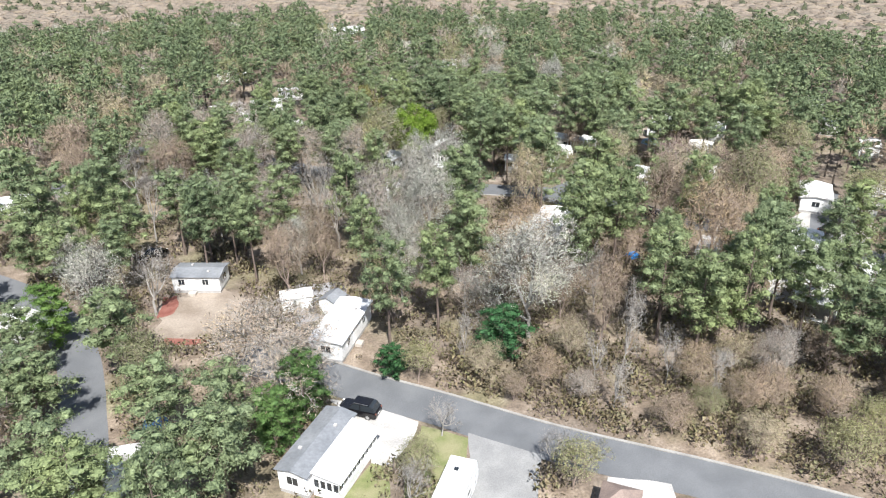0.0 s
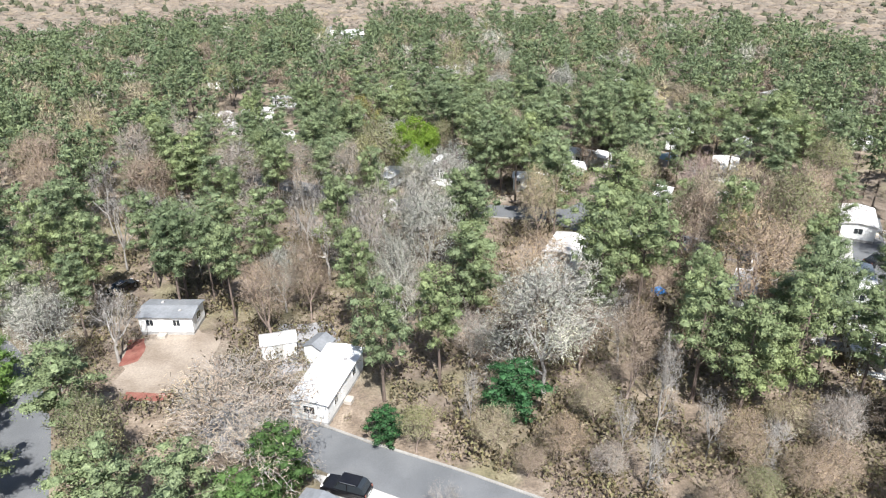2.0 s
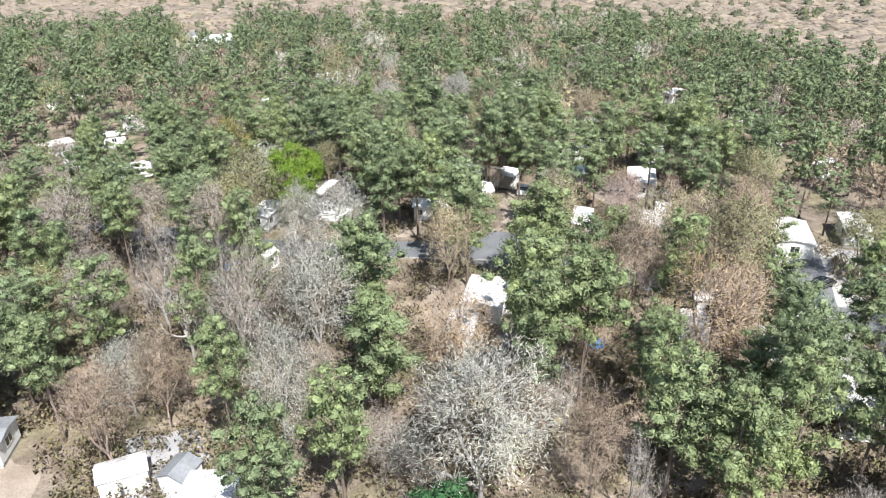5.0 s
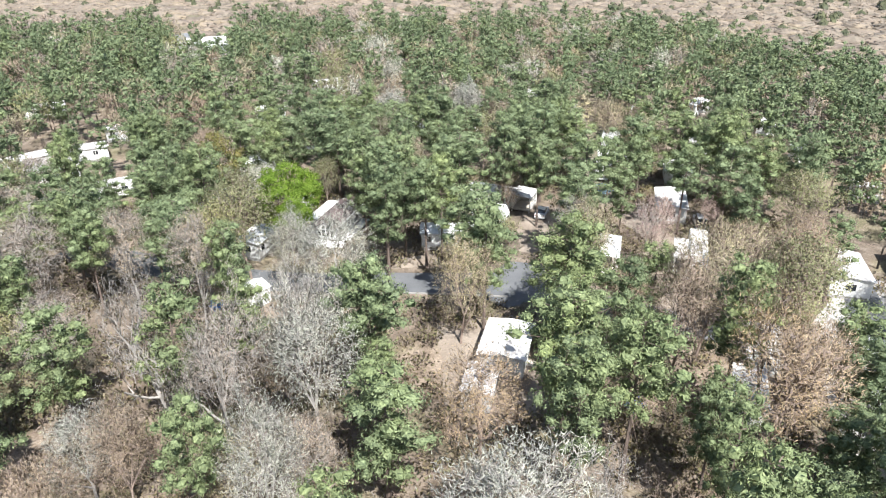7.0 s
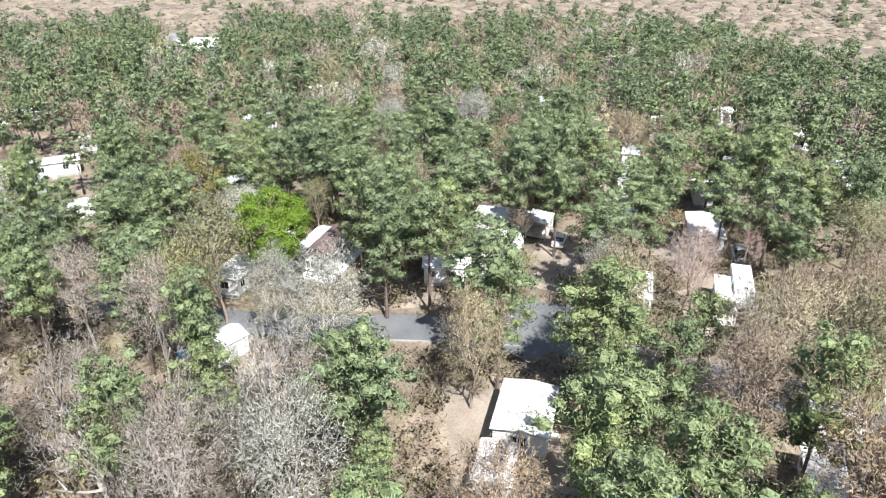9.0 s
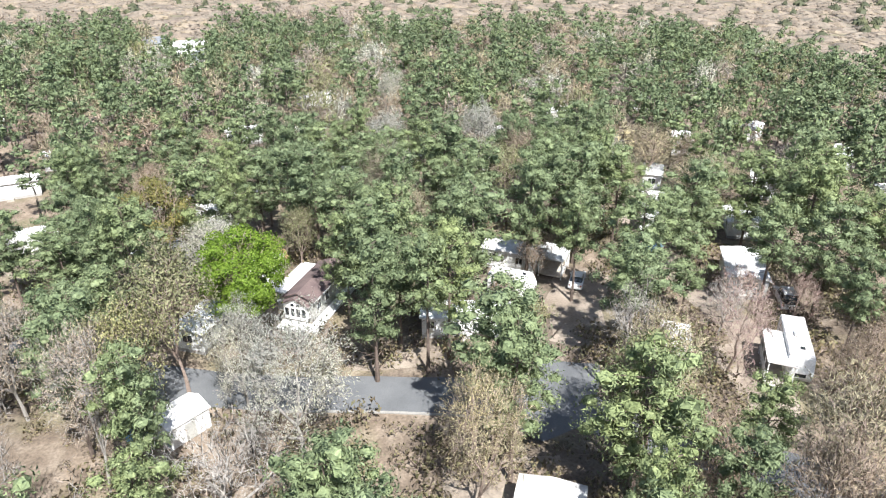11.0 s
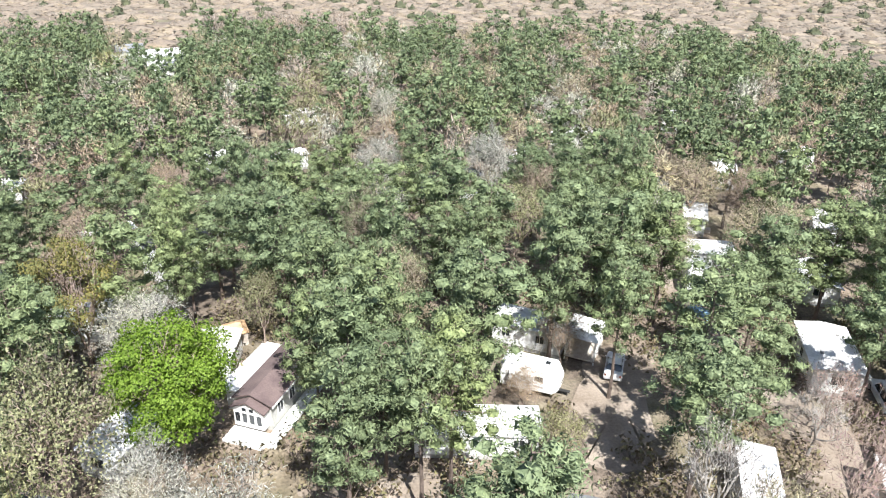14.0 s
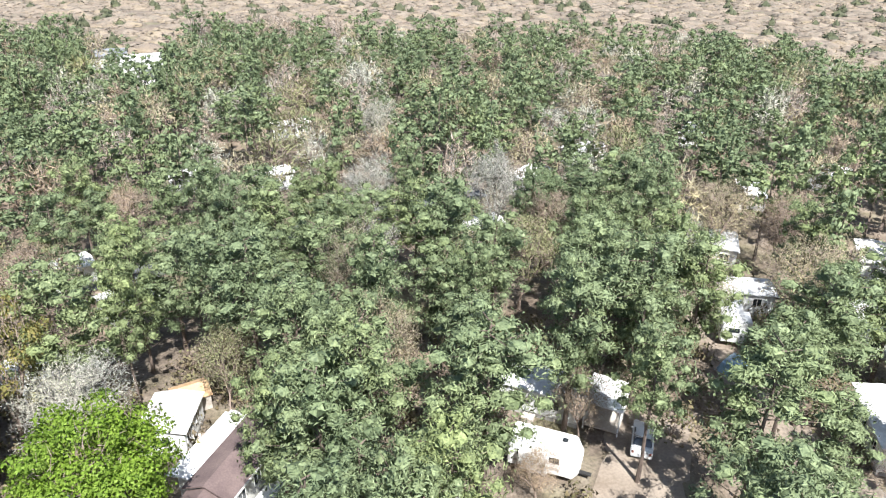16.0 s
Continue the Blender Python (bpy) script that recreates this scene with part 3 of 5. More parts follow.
def gabled_house():
    """A house with a brown shingled roof, a white flat wing, and a glazed gable end."""
    ob = thing("gabled_house", pose(5.1, 155.9, 0, 0, 0, 60), "grey house with brown shingled roof and glazed gable", "house")
    L, W, H, rise = 9.0, 3.7, 2.9, 0.75
    part("wall", extruded([(-W / 2, 0.0), (W / 2, 0.0), (W / 2, H), (0, H + rise), (-W / 2, H)], L, "x"), GREY_SIDING, ob)
    part("roof", extruded([(-W / 2 - 0.35, H - 0.13), (0, H + rise + 0.01), (W / 2 + 0.1, H - 0.03), (W / 2 + 0.1, H + 0.1), (0, H + rise + 0.14), (-W / 2 - 0.35, H)], L + 0.6, "x", 0.02), BROWN_ROOF, ob, "brown shingle roof")
    part("fascia", boxed((0, -W / 2 - 0.38, H - 0.08), (L + 0.6, 0.05, 0.2)), TRIM, ob)
    wing = part("wing", boxed((0.6, W / 2 + 0.95, 1.4), (L - 1.6, 1.8, 2.8)), SIDING, ob, "white lean-to wing")
    part("wing_roof", extruded([(W / 2 + 0.02, H + 0.02), (W / 2 + 2.15, 2.72), (W / 2 + 2.15, 2.84), (W / 2 + 0.02, H + 0.14)], L - 1.2, "x", 0.02), WHITE_ROOF, wing, "flat white roof")
    part("bay", extruded([(-1.5, 0.5), (1.5, 0.5), (1.5, 2.5), (0, 3.25), (-1.5, 2.5)], L + 1.6, "x"), SIDING, ob, "white gable bay")
    part("bay_roof", extruded([(-1.8, 2.42), (0, 3.3), (1.8, 2.42), (1.8, 2.54), (0, 3.42), (-1.8, 2.54)], L + 2.1, "x"), BROWN_ROOF, ob, "brown shingles over the bay")
    fx = -(L + 1.6) / 2 - 0.02
    for k in range(4):
        window(ob, fx, -1.08 + 0.72 * k, 1.5, 0.55, 1.1, "x-", 0)
    for k in range(2):
        window(ob, fx, -0.36 + 0.72 * k, 2.45, 0.5, 0.45, "x-", 0)
    for k in (-3.0, -0.9, 2.2):
        window(ob, k, -W / 2 - 0.02, 1.7, 0.9, 1.2, "y-")
    part("walkway", boxed((-1.2, -W / 2 - 0.75, 0.12), (L + 2, 1.3, 0.24), 0.03), SIDING, ob, "white side walkway")
    part("terrace", boxed((-L / 2 - 1.7, -0.3, 0.14), (2.0, 4.0, 0.28), 0.03), SIDING, ob, "white front terrace")
    dish = part("satellite_dish", disc((0.6, -W / 2 + 0.35, H + 0.55), 0.38, 0.05, "x", 16), SKIRT, ob, "dark satellite dish")
    part("mast", boxed((0.6, -W / 2 + 0.35, H + 0.3), (0.05, 0.05, 0.5)), SKIRT, dish)
    for q in (-4, -1, 2, 4):
        BLOCKED.append((4.9 + 0.5 * q, 155.2 + 0.87 * q, 4.0))


WH = "white mobile home with a pale roof among trees"
home("mobile_home", -14.4, 62.0, 65, 9.5, 3.2, GREY_ROOF, SIDING, 2.9, 0.3, "white mobile home with a grey metal roof")
sunroom(-11.55, 60.6, 65, 7.9, 2.9)
camper("camper", -1.6, 54.0, 68, 9.5, 2.6, 3.5, "large white camper parked on a grey drive")
car("suv", -10.7, 69.5, -22 + 180, BLACK_PAINT, "black suv parked on pale gravel by a house")
home("mobile_home", -13.6, 84.6, 72, 10.5, 4.2, WHITE_ROOF, SIDING, 2.9, 0.25, "white mobile home with a bright white roof")
shed("shed", -15.4, 92.0, 60, 2.8, 2.6, 2.1, GREY_ROOF, SIDING, "pale shed with a grey roof beside a trailer")
shed("shed", -20.6, 93.4, 12, 4.2, 2.6, 2.1, STAINED_ROOF, SIDING, "white shed in a grey yard")
home("mobile_home", -35.6, 100.6, -5, 7.0, 4.2, GREY_ROOF, SIDING, 2.7, 0.4, "white trailer with a grey roof behind a sandy yard")
home("mobile_home", 20.2, 115.2, 63, 7.2, 5.0, STAINED_ROOF, SIDING, 2.9, 0.25, "mobile home with a leaf-stained white roof")
home("house_wing", 15.4, 109.0, 64, 5.0, 3.0, STAINED_ROOF, SIDING, 2.7, 0.15, "trailer wing with a stained white roof", 1, category="mobile home")
home("mobile_home", 42.0, 101.6, 58, 6.5, 2.9, STAINED_ROOF, SIDING, 2.8, 0.2, "small trailer with a stained white roof under oaks")
home("mobile_home", 21.8, 145.6, -14, 10.5, 3.6, WHITE_ROOF, SIDING, 2.8, 0.3, "long white mobile home half hidden by pines", 4)
gabled_house()
shed("shed", 0.0, 166.4, 20, 3.0, 2.6, 1.6, TAN_ROOF, DECK, "shed with a tan board roof")
camper("camper", 29.2, 152.4, -33, 5.8, 2.4, 3.1, "white camper beside a sandy clearing")
home("mobile_home", 31.6, 160.0, -36, 7.5, 3.6, WHITE_ROOF, SIDING, 2.9, 0.3, WH)
porch("carport", 36.6, 157.2, -36 + 90, 4.2, 3.2, 2.9, WHITE_ROOF, "white roofed carport beside a sandy clearing", False, "carport")
porch("porch", 41.8, 134.8, 62, 7.0, 2.9, 2.9, WHITE_ROOF, "raised porch with a white roof and steps")
porch("porch", 51.6, 131.2, 60, 6.3, 2.6, 3.0, STAINED_ROOF, "dark open porch with steps and white railings")
camper("camper", 54.3, 132.0, 240, 9.0, 2.5, 3.4, "long camper with a grey stained roof", STAINED_ROOF, SIDING, False)
camper("camper", -33.2, 178.0, 198, 7.0, 2.6, 3.2, "white camper on a sandy patch among pines")
shed("shed", -8.6, 134.6, 40, 4.2, 3.2, 2.3, WHITE_ROOF, SIDING, "white roofed shed under blossom")
home("mobile_home", -7.8, 184.4, 40, 6.5, 4.2, WHITE_ROOF, SIDING, 2.8, 0.3, WH)
home("mobile_home", 60.2, 172.6, -20, 6.0, 3.8, WHITE_ROOF, SIDING, 2.8, 0.3, WH)
home("mobile_home", 64.8, 184.0, 60, 6.0, 3.0, WHITE_ROOF, SIDING, 2.8, 0.2, WH)
camper("camper", 55.6, 167.8, 65, 5.5, 2.4, 3.0, "small white camper between pines")
home("mobile_home", 68.8, 163.4, 65, 6.0, 4.6, WHITE_ROOF, SIDING, 2.6, 0.8, "white roofed cabin under pines")
home("mobile_home", 59.4, 149.0, 64, 8.5, 4.6, WHITE_ROOF, SIDING, 2.9, 0.3, WH, 3)
home("mobile_home", 57.8, 101.6, 65, 8.5, 4.2, WHITE_ROOF, SIDING, 2.9, 0.3, "bright white trailer facing a deck")
home("mobile_home", 70.2, 121.8, 62, 8.5, 5.0, STAINED_ROOF, SIDING, 2.9, 0.4, WH, 3)
porch("porch", 50.6, 86.6, 65, 6.5, 5.0, 2.6, STAINED_ROOF, "cluttered deck with a pale roof", True)
camper("camper", 61.5, 91.5, 60, 6.5, 2.5, 3.1, "white camper between pines")
home("farm_house", -27.0, 318.0, 10, 13.0, 8.0, WHITE_ROOF, SIDING, 3.6, 1.4, "large white building at the edge of the woods", 4, category="house")
home("farm_house", -40.0, 327.0, 8, 12.0, 7.0, GREY_ROOF, GREY_SIDING, 3.4, 1.6, "grey roofed house at the edge of the woods", 4, category="house")
home("farm_house", -22.0, 301.0, 60, 9.0, 6.0, GREY_ROOF, SIDING, 3.2, 1.4, "grey and white house among far pines", 3, category="house")
for hx, hy, ha, hl in ((-17.1, 192.7, 30, 6), (-5.6, 224, 0, 7), (6.9, 221.7, 20, 6), (48, 214, 40, 8), (81.7, 177.0, 55, 7), (79.7, 200.4, 60, 7),
                       (97.4, 205.1, 30, 7), (-15.4, 171, 10, 6), (97.9, 165.8, 65, 7), (104.8, 186, 40, 8), (-42.5, 201.6, 15, 8),
                       (-45, 190, 20, 7), (-52.5, 197.4, 35, 8), (-37.4, 215, 0, 7), (96.9, 148.1, 60, 6), (82, 122.2, 60, 7), 
                       (-7.7, 150.3, 60, 6), (48.6, 108.6, 60, 6), (-77.9, 132.3, 20, 8), (-57.5, 87.5, 70, 7), (-34.4, 60.5, 10, 8),
                       (-1.0, 162.0, 80, 5), (35, 196, 10, 6), (62, 225, 20, 8), (88, 232, 50, 8), (10, 250, 20, 8), (-60, 240, 10, 9), (-95, 250, 30, 9)):
    home("mobile_home", hx, hy, ha, hl, 3.8, random.choice([WHITE_ROOF, WHITE_ROOF, STAINED_ROOF]), SIDING, 2.8, 0.3, WH, 2, vents=1)
shed("cabin", -71.0, 141.0, 20, 6.0, 5.0, 2.4, DARK_ROOF, GREY_SIDING, "dark roofed cabin among pines")
car("car", 38.6, 120.6, 140, BLUE_PAINT, "dark blue car on the lane under pines", 4.4, 1.8, 1.5, False)
car("truck", 62.0, 143.6, 65, WHITE_PAINT, "white truck beside a trailer", 5.2, 2.0, 1.9)
car("car", -45.8, 111.0, 60, BLACK_PAINT, "black car in a gap between pines", 4.5, 1.8, 1.5, False)
car("car", 66.8, 110.2, 20, BLACK_PAINT, "dark car by a white trailer", 4.5, 1.8, 1.5, False)
car("car", 38.4, 153.4, 60, WHITE_PAINT, "white car under a carport edge", 4.4, 1.8, 1.5, False)


def gazebo(x, y):
    ob = thing("gazebo", pose(x, y, 0, 0, 0, 20), "gazebo with a brown pyramid roof", "gazebo")
    bm = bmesh.new()
    bmesh.ops.create_cone(bm, cap_ends=True, segments=4, radius1=2.6, radius2=0.1, depth=1.2, matrix=Matrix.Translation((0, 0, 3.0)))
    part("roof", bm, surface("brown_canvas", (0.20, 0.15, 0.13), (0.26, 0.20, 0.17), 0.8, 0.85, 6.0, 0.1), ob)
    for a in range(4):
        part("post", boxed((1.75 * math.cos(a * math.pi / 2), 1.75 * math.sin(a * math.pi / 2), 1.22), (0.1, 0.1, 2.44)), DECK, ob)


gazebo(13.6, 52.6)


def tarp(name, x, y, ang, L, W, H, material, label):
    """A sagging cover thrown over something low."""
    bm = bmesh.new()
    n = 8
    rows = []
    for i in range(n + 1):
        row = []
        for j in range(n + 1):
            u, v = i / n - 0.5, j / n - 0.5
            e = max(abs(u), abs(v)) * 2
            z = H * (1 - max(0, e - 0.7) / 0.3) + 0.12 * noise.noise(Vector((u * 5, v * 5, x))) * (e < 0.95)
            row.append(bm.verts.new((u * L, v * W, max(z, 0.0))))
        rows.append(row)
    for a, b in zip(rows, rows[1:]):
        for k in range(n):
            bm.faces.new((a[k], b[k], b[k + 1], a[k + 1]))
    me = bpy.data.meshes.new(name)
    bm.to_mesh(me)
    bm.free()
    me.materials.append(material)
    ob = tagged(new(name, me), label, "tarp")
    ob.matrix_world = pose(x, y, 0.01, 0, 0, ang)
    BLOCKED.append((x, y, 1.5))


tarp("tarp", 31.0, 104.4, 20, 2.0, 1.5, 0.7, BLUE_TARP, "bright blue tarp over a heap under pines")
tarp("tarp", -33.0, 68.8, 10, 2.6, 2.0, 0.9, BLUE_TARP, "bright blue tarp beside a pale roof")
tarp("tarp", -12.4, 135.0, 30, 2.6, 2.0, 1.0, BLUE_TARP, "dark blue tarp beside a shed")
tarp("pool_cover", 52.8, 161.6, 30, 3.4, 3.0, 1.1, POOL_BLUE, "pale blue cover on a round pool")
tarp("tarp", 55.8, 97.0, 30, 1.4, 1.2, 1.0, GREEN_CANVAS, "green cover on garden gear")

# ---- trees ----
rng = np.random.default_rng(7)


def cards(at, normal, w, h, spin=None):
    """Small quads (n, 4, 3) at the places, facing along normal, turned at random."""
    n = len(at)
    ref = unit(rng.normal(size=(n, 3)))
    a = unit(np.cross(normal, ref))
    b = np.cross(normal, a)
    a, b = a * (np.broadcast_to(w, n) / 2)[:, None], b * (np.broadcast_to(h, n) / 2)[:, None]
    return np.stack([at - a - b, at + a - b * 0.4, at + a * 0.5 + b, at - a * 0.8 + b * 0.7], 1)


def sprays(at, normal, w, h):
    """Small pointed needle sprays (n, 3, 3)."""
    q = cards(at, normal, w, h)
    return np.stack([q[:, 0], q[:, 1], (q[:, 2] + q[:, 3]) / 2], 1)


def tube(p, q, r0, r1, sides):
    """The sides of a tapered stick from p to q, as quads."""
    p, q = np.asarray(p, float), np.asarray(q, float)
    d = unit(q - p)
    a = unit(np.cross(d, [0.3, 0.9, 0.1] if abs(d[2]) > 0.9 else [0, 0, 1.0]))
    b = np.cross(d, a)
    ang = np.arange(sides + 1) * 2 * np.pi / sides
    ring = np.cos(ang)[:, None] * a + np.sin(ang)[:, None] * b
    lo, hi = p + ring * r0, q + ring * r1
    return np.stack([lo[:-1], lo[1:], hi[1:], hi[:-1]], 1)


def blades(p, q, w):
    """Flat pointed twigs from p to q."""
    d = unit(q - p)
    s = unit(np.cross(d, rng.normal(size=p.shape))) * w / 2
    return np.stack([p - s, p + s, q], 1)


def bent_trunk(H, r, top, sides=6, steps=5, lean=0.3):
    pts = [np.array([0, 0, -0.15])]
    for k in range(1, steps + 1):
        pts.append(np.array([rng.normal() * lean * 0.4 * k / steps, rng.normal() * lean * 0.4 * k / steps, top * H * k / steps]))
    q = [tube(pts[k], pts[k + 1], r * (1 - 0.78 * k / steps) * (1.25 if k == 0 else 1), r * (1 - 0.78 * (k + 1) / steps), sides) for k in range(steps)]
    return np.concatenate(q), pts


def outward(q, way):
    """Turn each triangle so that its front is on the side that its clump faces."""
    back = (np.cross(q[:, 1] - q[:, 0], q[:, 2] - q[:, 0]) * way).sum(1) < 0
    q = q.copy()
    q[back] = q[back][:, [0, 2, 1]]
    return q


def icosahedron():
    bm = bmesh.new()
    bmesh.ops.create_icosphere(bm, subdivisions=1, radius=1.0)
    q = np.array([[v.co[:] for v in f.verts] for f in bm.faces])
    bm.free()
    return q


LUMP = icosahedron()
BLOCK = np.array([[(a, 0, 0), (0, b, 0), (0, 0, c)] for a in (1, -1) for b in (1, -1) for c in (1, -1)], float)


def puff(c, size, tufts, w, h, middle, inner=0.5, facing=0.25, heart=0.0, lump=LUMP):
    """A clump of pointed sprays that lean out and up, round a dense heart; it faces outwards from itself and from the crown's middle."""
    d = unit(rng.normal(size=(tufts, 3)) + [0, 0, 0.3])
    at = c + d * size * rng.uniform(inner, 1.15, (tufts, 1)) * (1 + 0.2 * np.sin(d[:, :1] * 7 + c[0] * 5) * np.sin(d[:, 1:2] * 8 + c[1] * 5))
    face = unit(d * 0.8 + rng.normal(size=(tufts, 3)) * 0.6 + [0, 0, 0.3])
    q = sprays(at, face, rng.uniform(0.6, 1.3, tufts) * w, rng.uniform(0.7, 1.4, tufts) * h)
    way = unit(d * (1 - facing) + unit(at - middle) * facing + rng.normal(size=(tufts, 3)) * 0.22 + [0, 0, 0.2])
    if heart:
        turn = np.array(Euler(rng.uniform(0, 6.28, 3)).to_matrix())
        k = lump @ turn.T
        way = np.concatenate([way, unit(k.mean(1) + rng.normal(size=(len(k), 3)) * 0.3)])
        q = np.concatenate([q, c + k * size * heart * rng.uniform(0.8, 1.15, (len(k), 1, 1))])
    return outward(q, way), way


def make_leafy(H, R, clumps, leaves, size, wide=1.0):
    """A tree in young leaf: limbs, and leaf clumps of many sizes heaped into an uneven dome."""
    wood, twig, _ = make_broad(H, R * 0.8, 3, 100, 0.1, 0.3)
    lo = H * 0.22
    made = []
    for k in range(clumps):
        d = unit(rng.normal(size=3) + [0, 0, 0.35])
        c = d * rng.uniform(0.45, 0.9) * np.array([R, R, (H - lo) / 2]) + [0, 0, (H + lo) / 2]
        pr = rng.uniform(0.11, 0.26) * R * wide
        made.append(puff(c, np.array([pr, pr, pr * 0.7]), int(leaves * (pr / (0.18 * R)) ** 2), size, size * 1.1, np.array([0, 0, H * 0.45]), 0.5, 0.4))
    return wood, twig, (np.concatenate([m[0] for m in made]), np.concatenate([m[1] for m in made]))


def make_pine(H=15.0, R=3.6, boughs=30, tufts=70, w=0.13, h=0.44, low=0.4, far=False):
    """A pitch pine: bare lower trunk, crooked limbs, and flat puffs of needles with gaps between."""
    wood, pts = bent_trunk(H, 0.21, 0.93)
    wood = [wood]
    leaves, ways = [], []
    for k in range(boughs):
        u = (k + rng.random()) / boughs
        z = H * (low + (0.97 - low) * u)
        prof = math.sin(math.pi * min(1, 0.20 + 0.74 * u)) ** 0.7
        r = R * prof * rng.uniform(0.5, 1.08)
        a = k * 2.4 + rng.normal() * 0.5
        tip = np.array([r * math.cos(a), r * math.sin(a), z + r * rng.uniform(-0.05, 0.3)])
        base = np.array([0, 0, z - 0.3])
        if not far:
            wood.append(tube(base, tip, 0.06, 0.02, 3))
        for f in (1.0, 0.5) if r > 1.3 else (0.9,):
            c = base + (tip - base) * f + rng.normal(size=3) * 0.2
            pr = rng.uniform(0.85, 1.4) * (0.5 + 0.12 * R)
            q, way = puff(c, np.array([pr * rng.uniform(0.85, 1.2), pr * rng.uniform(0.85, 1.2), pr * rng.uniform(0.5, 0.72)]), tufts, w, h, np.array([0, 0, H * (0.45 + low * 0.4)]), heart=0.55 if far else 0.5, lump=BLOCK if far else LUMP)
            leaves.append(q)
            ways.append(way)
    if not far:
        for k in range(5):
            wood.append(tube([0, 0, H * low * rng.uniform(0.5, 1.0)], [rng.normal() * 0.9, rng.normal() * 0.9, H * low * rng.uniform(0.6, 1.1)], 0.04, 0.012, 3))
    return np.concatenate(wood), (np.zeros((0, 3, 3)), np.zeros((0, 3))), (np.concatenate(leaves), np.concatenate(ways))


def make_broad(H=13.0, R=4.5, twigs=4, buds=1300, bud=0.2, upright=0.5, fork=0.2, twig_w=0.035, dome=0.0, limbs=4, depth=4, girth=0.21, fill=0.6, leafy=False):
    """A broad-leaved tree before or just after leafing: trunk, curved limbs, forks, fine twigs, buds or young leaves."""
    sticks, tips = [], []

    def grow(p, d, length, r, level):
        """One limb, bending as it goes, with side limbs along its outer part."""
        steps = 3 if level <= 2 else 2
        pts = [p]
        for k in range(steps):
            d = unit(d + rng.normal(size=3) * 0.17 + np.array([0, 0, 0.10 + 0.12 * upright]) * (level > 0))
            pts.append(pts[-1] + d * length / steps)
        for k in range(steps):
            r0, r1 = r * (1 - 0.5 * k / steps), r * (1 - 0.5 * (k + 1) / steps)
            sticks.append((pts[k], pts[k + 1], r0, r1, 6 if level == 0 else 4 if level == 1 else 3))
        if level == depth:
            tips.append((pts[0], pts[-1]))
            return
        for k in range(limbs if level == 0 else 4 if level < 3 else 3):
            f = 1.0 if level == 0 and k < 3 else rng.uniform(0.35, 1.0)
            q = pts[0] + (pts[-1] - pts[0]) * f
            a = 6.283 * (k + rng.random() * 0.6) / (limbs if level == 0 else 3.3)
            u = unit(np.cross(d, [0.2, 0.3, 1.0 if abs(d[2]) < 0.8 else 0.1]))
            side = math.cos(a) * u + math.sin(a) * np.cross(d, u)
            nd = unit(d + side * rng.uniform(0.6, 1.05) * (1.25 - 0.55 * upright))
            grow(q, nd, length * (1.45 if level == 0 else 0.66) * rng.uniform(0.8, 1.15), r * (0.62 if level == 0 else 0.52), level + 1)

    grow(np.array([0, 0, -0.15]), unit(np.array([rng.normal() * 0.06, rng.normal() * 0.06, 1.0])), H * fork, girth, 0)
    P, Q = np.array([t[0] for t in tips]), np.array([t[1] for t in tips])
    k = np.array([0.92 * R / np.percentile(np.linalg.norm(Q[:, :2], axis=1), 90)] * 2 + [0.95 * H / np.percentile(Q[:, 2], 97)])
    wood = np.concatenate([tube(a * k, b * k, max(r0, 0.022), max(r1, 0.016), n) for a, b, r0, r1, n in sticks if n > 3])
    thin = [(a * k, b * k, r0) for a, b, r0, r1, n in sticks if n == 3]
    A, B, W = np.array([t[0] for t in thin]), np.array([t[1] for t in thin]), np.array([t[2] for t in thin])
    thin = np.concatenate([blades(A, B + (B - A) * 0.15, np.maximum(2 * W, 0.045)[:, None]) for _ in range(2)])
    P, Q = P * k, Q * k
    n = 260 * twigs
    m = int(n * fill)
    i = rng.integers(0, len(P), n - m)
    s = P[i] + (Q - P)[i] * rng.uniform(0.1, 1.0, (n - m, 1)) + rng.normal(size=(n - m, 3)) * 0.15
    e = s + unit(unit((Q - P)[i]) + rng.normal(size=(n - m, 3)) * 0.75 + [0, 0, 0.3]) * rng.uniform(0.3, 0.9, (n - m, 1))
    # outer twigs round off the crown into a lumpy dome
    lo = H * (fork + 0.1)
    d = unit(rng.normal(size=(m, 3)) + [0, 0, 0.25])
    lump = 0.93 + 0.13 * np.sin(d[:, 0] * 6 + R) * np.sin(d[:, 1] * 7 + d[:, 2] * 5)
    e2 = d * (rng.uniform(0.3, 1.0, m) ** 0.5 * lump)[:, None] * [R, R, (H - lo) / 2] + [0, 0, (H + lo) / 2]
    s2 = e2 - unit(d + rng.normal(size=(m, 3)) * 0.6 + [0, 0, 0.3]) * rng.uniform(0.4, 0.9, (m, 1))
    s, e = np.concatenate([s, s2]), np.concatenate([e, e2])
    tw = np.concatenate([thin, blades(s, e, twig_w)])
    j = rng.integers(0, n, buds)
    at = s[j] + (e - s)[j] * rng.uniform(0.1, 1.2, (buds, 1)) + rng.normal(size=(buds, 3)) * (0.16 + dome)
    middle = np.array([0, 0, H * 0.45])
    if leafy:
        out = unit(at - middle) if dome else 0
        lv = sprays(at, unit(rng.normal(size=(buds, 3)) * 0.8 + out + [0, 0, 0.5]), rng.uniform(0.7, 1.4, buds) * bud, rng.uniform(0.8, 1.6, buds) * bud)
    else:      # fine budding twigs that run on from the branches
        run = unit(unit(e - s)[j] + rng.normal(size=(buds, 3)) * 0.55) * rng.uniform(0.7, 1.5, (buds, 1)) * bud * 2.3
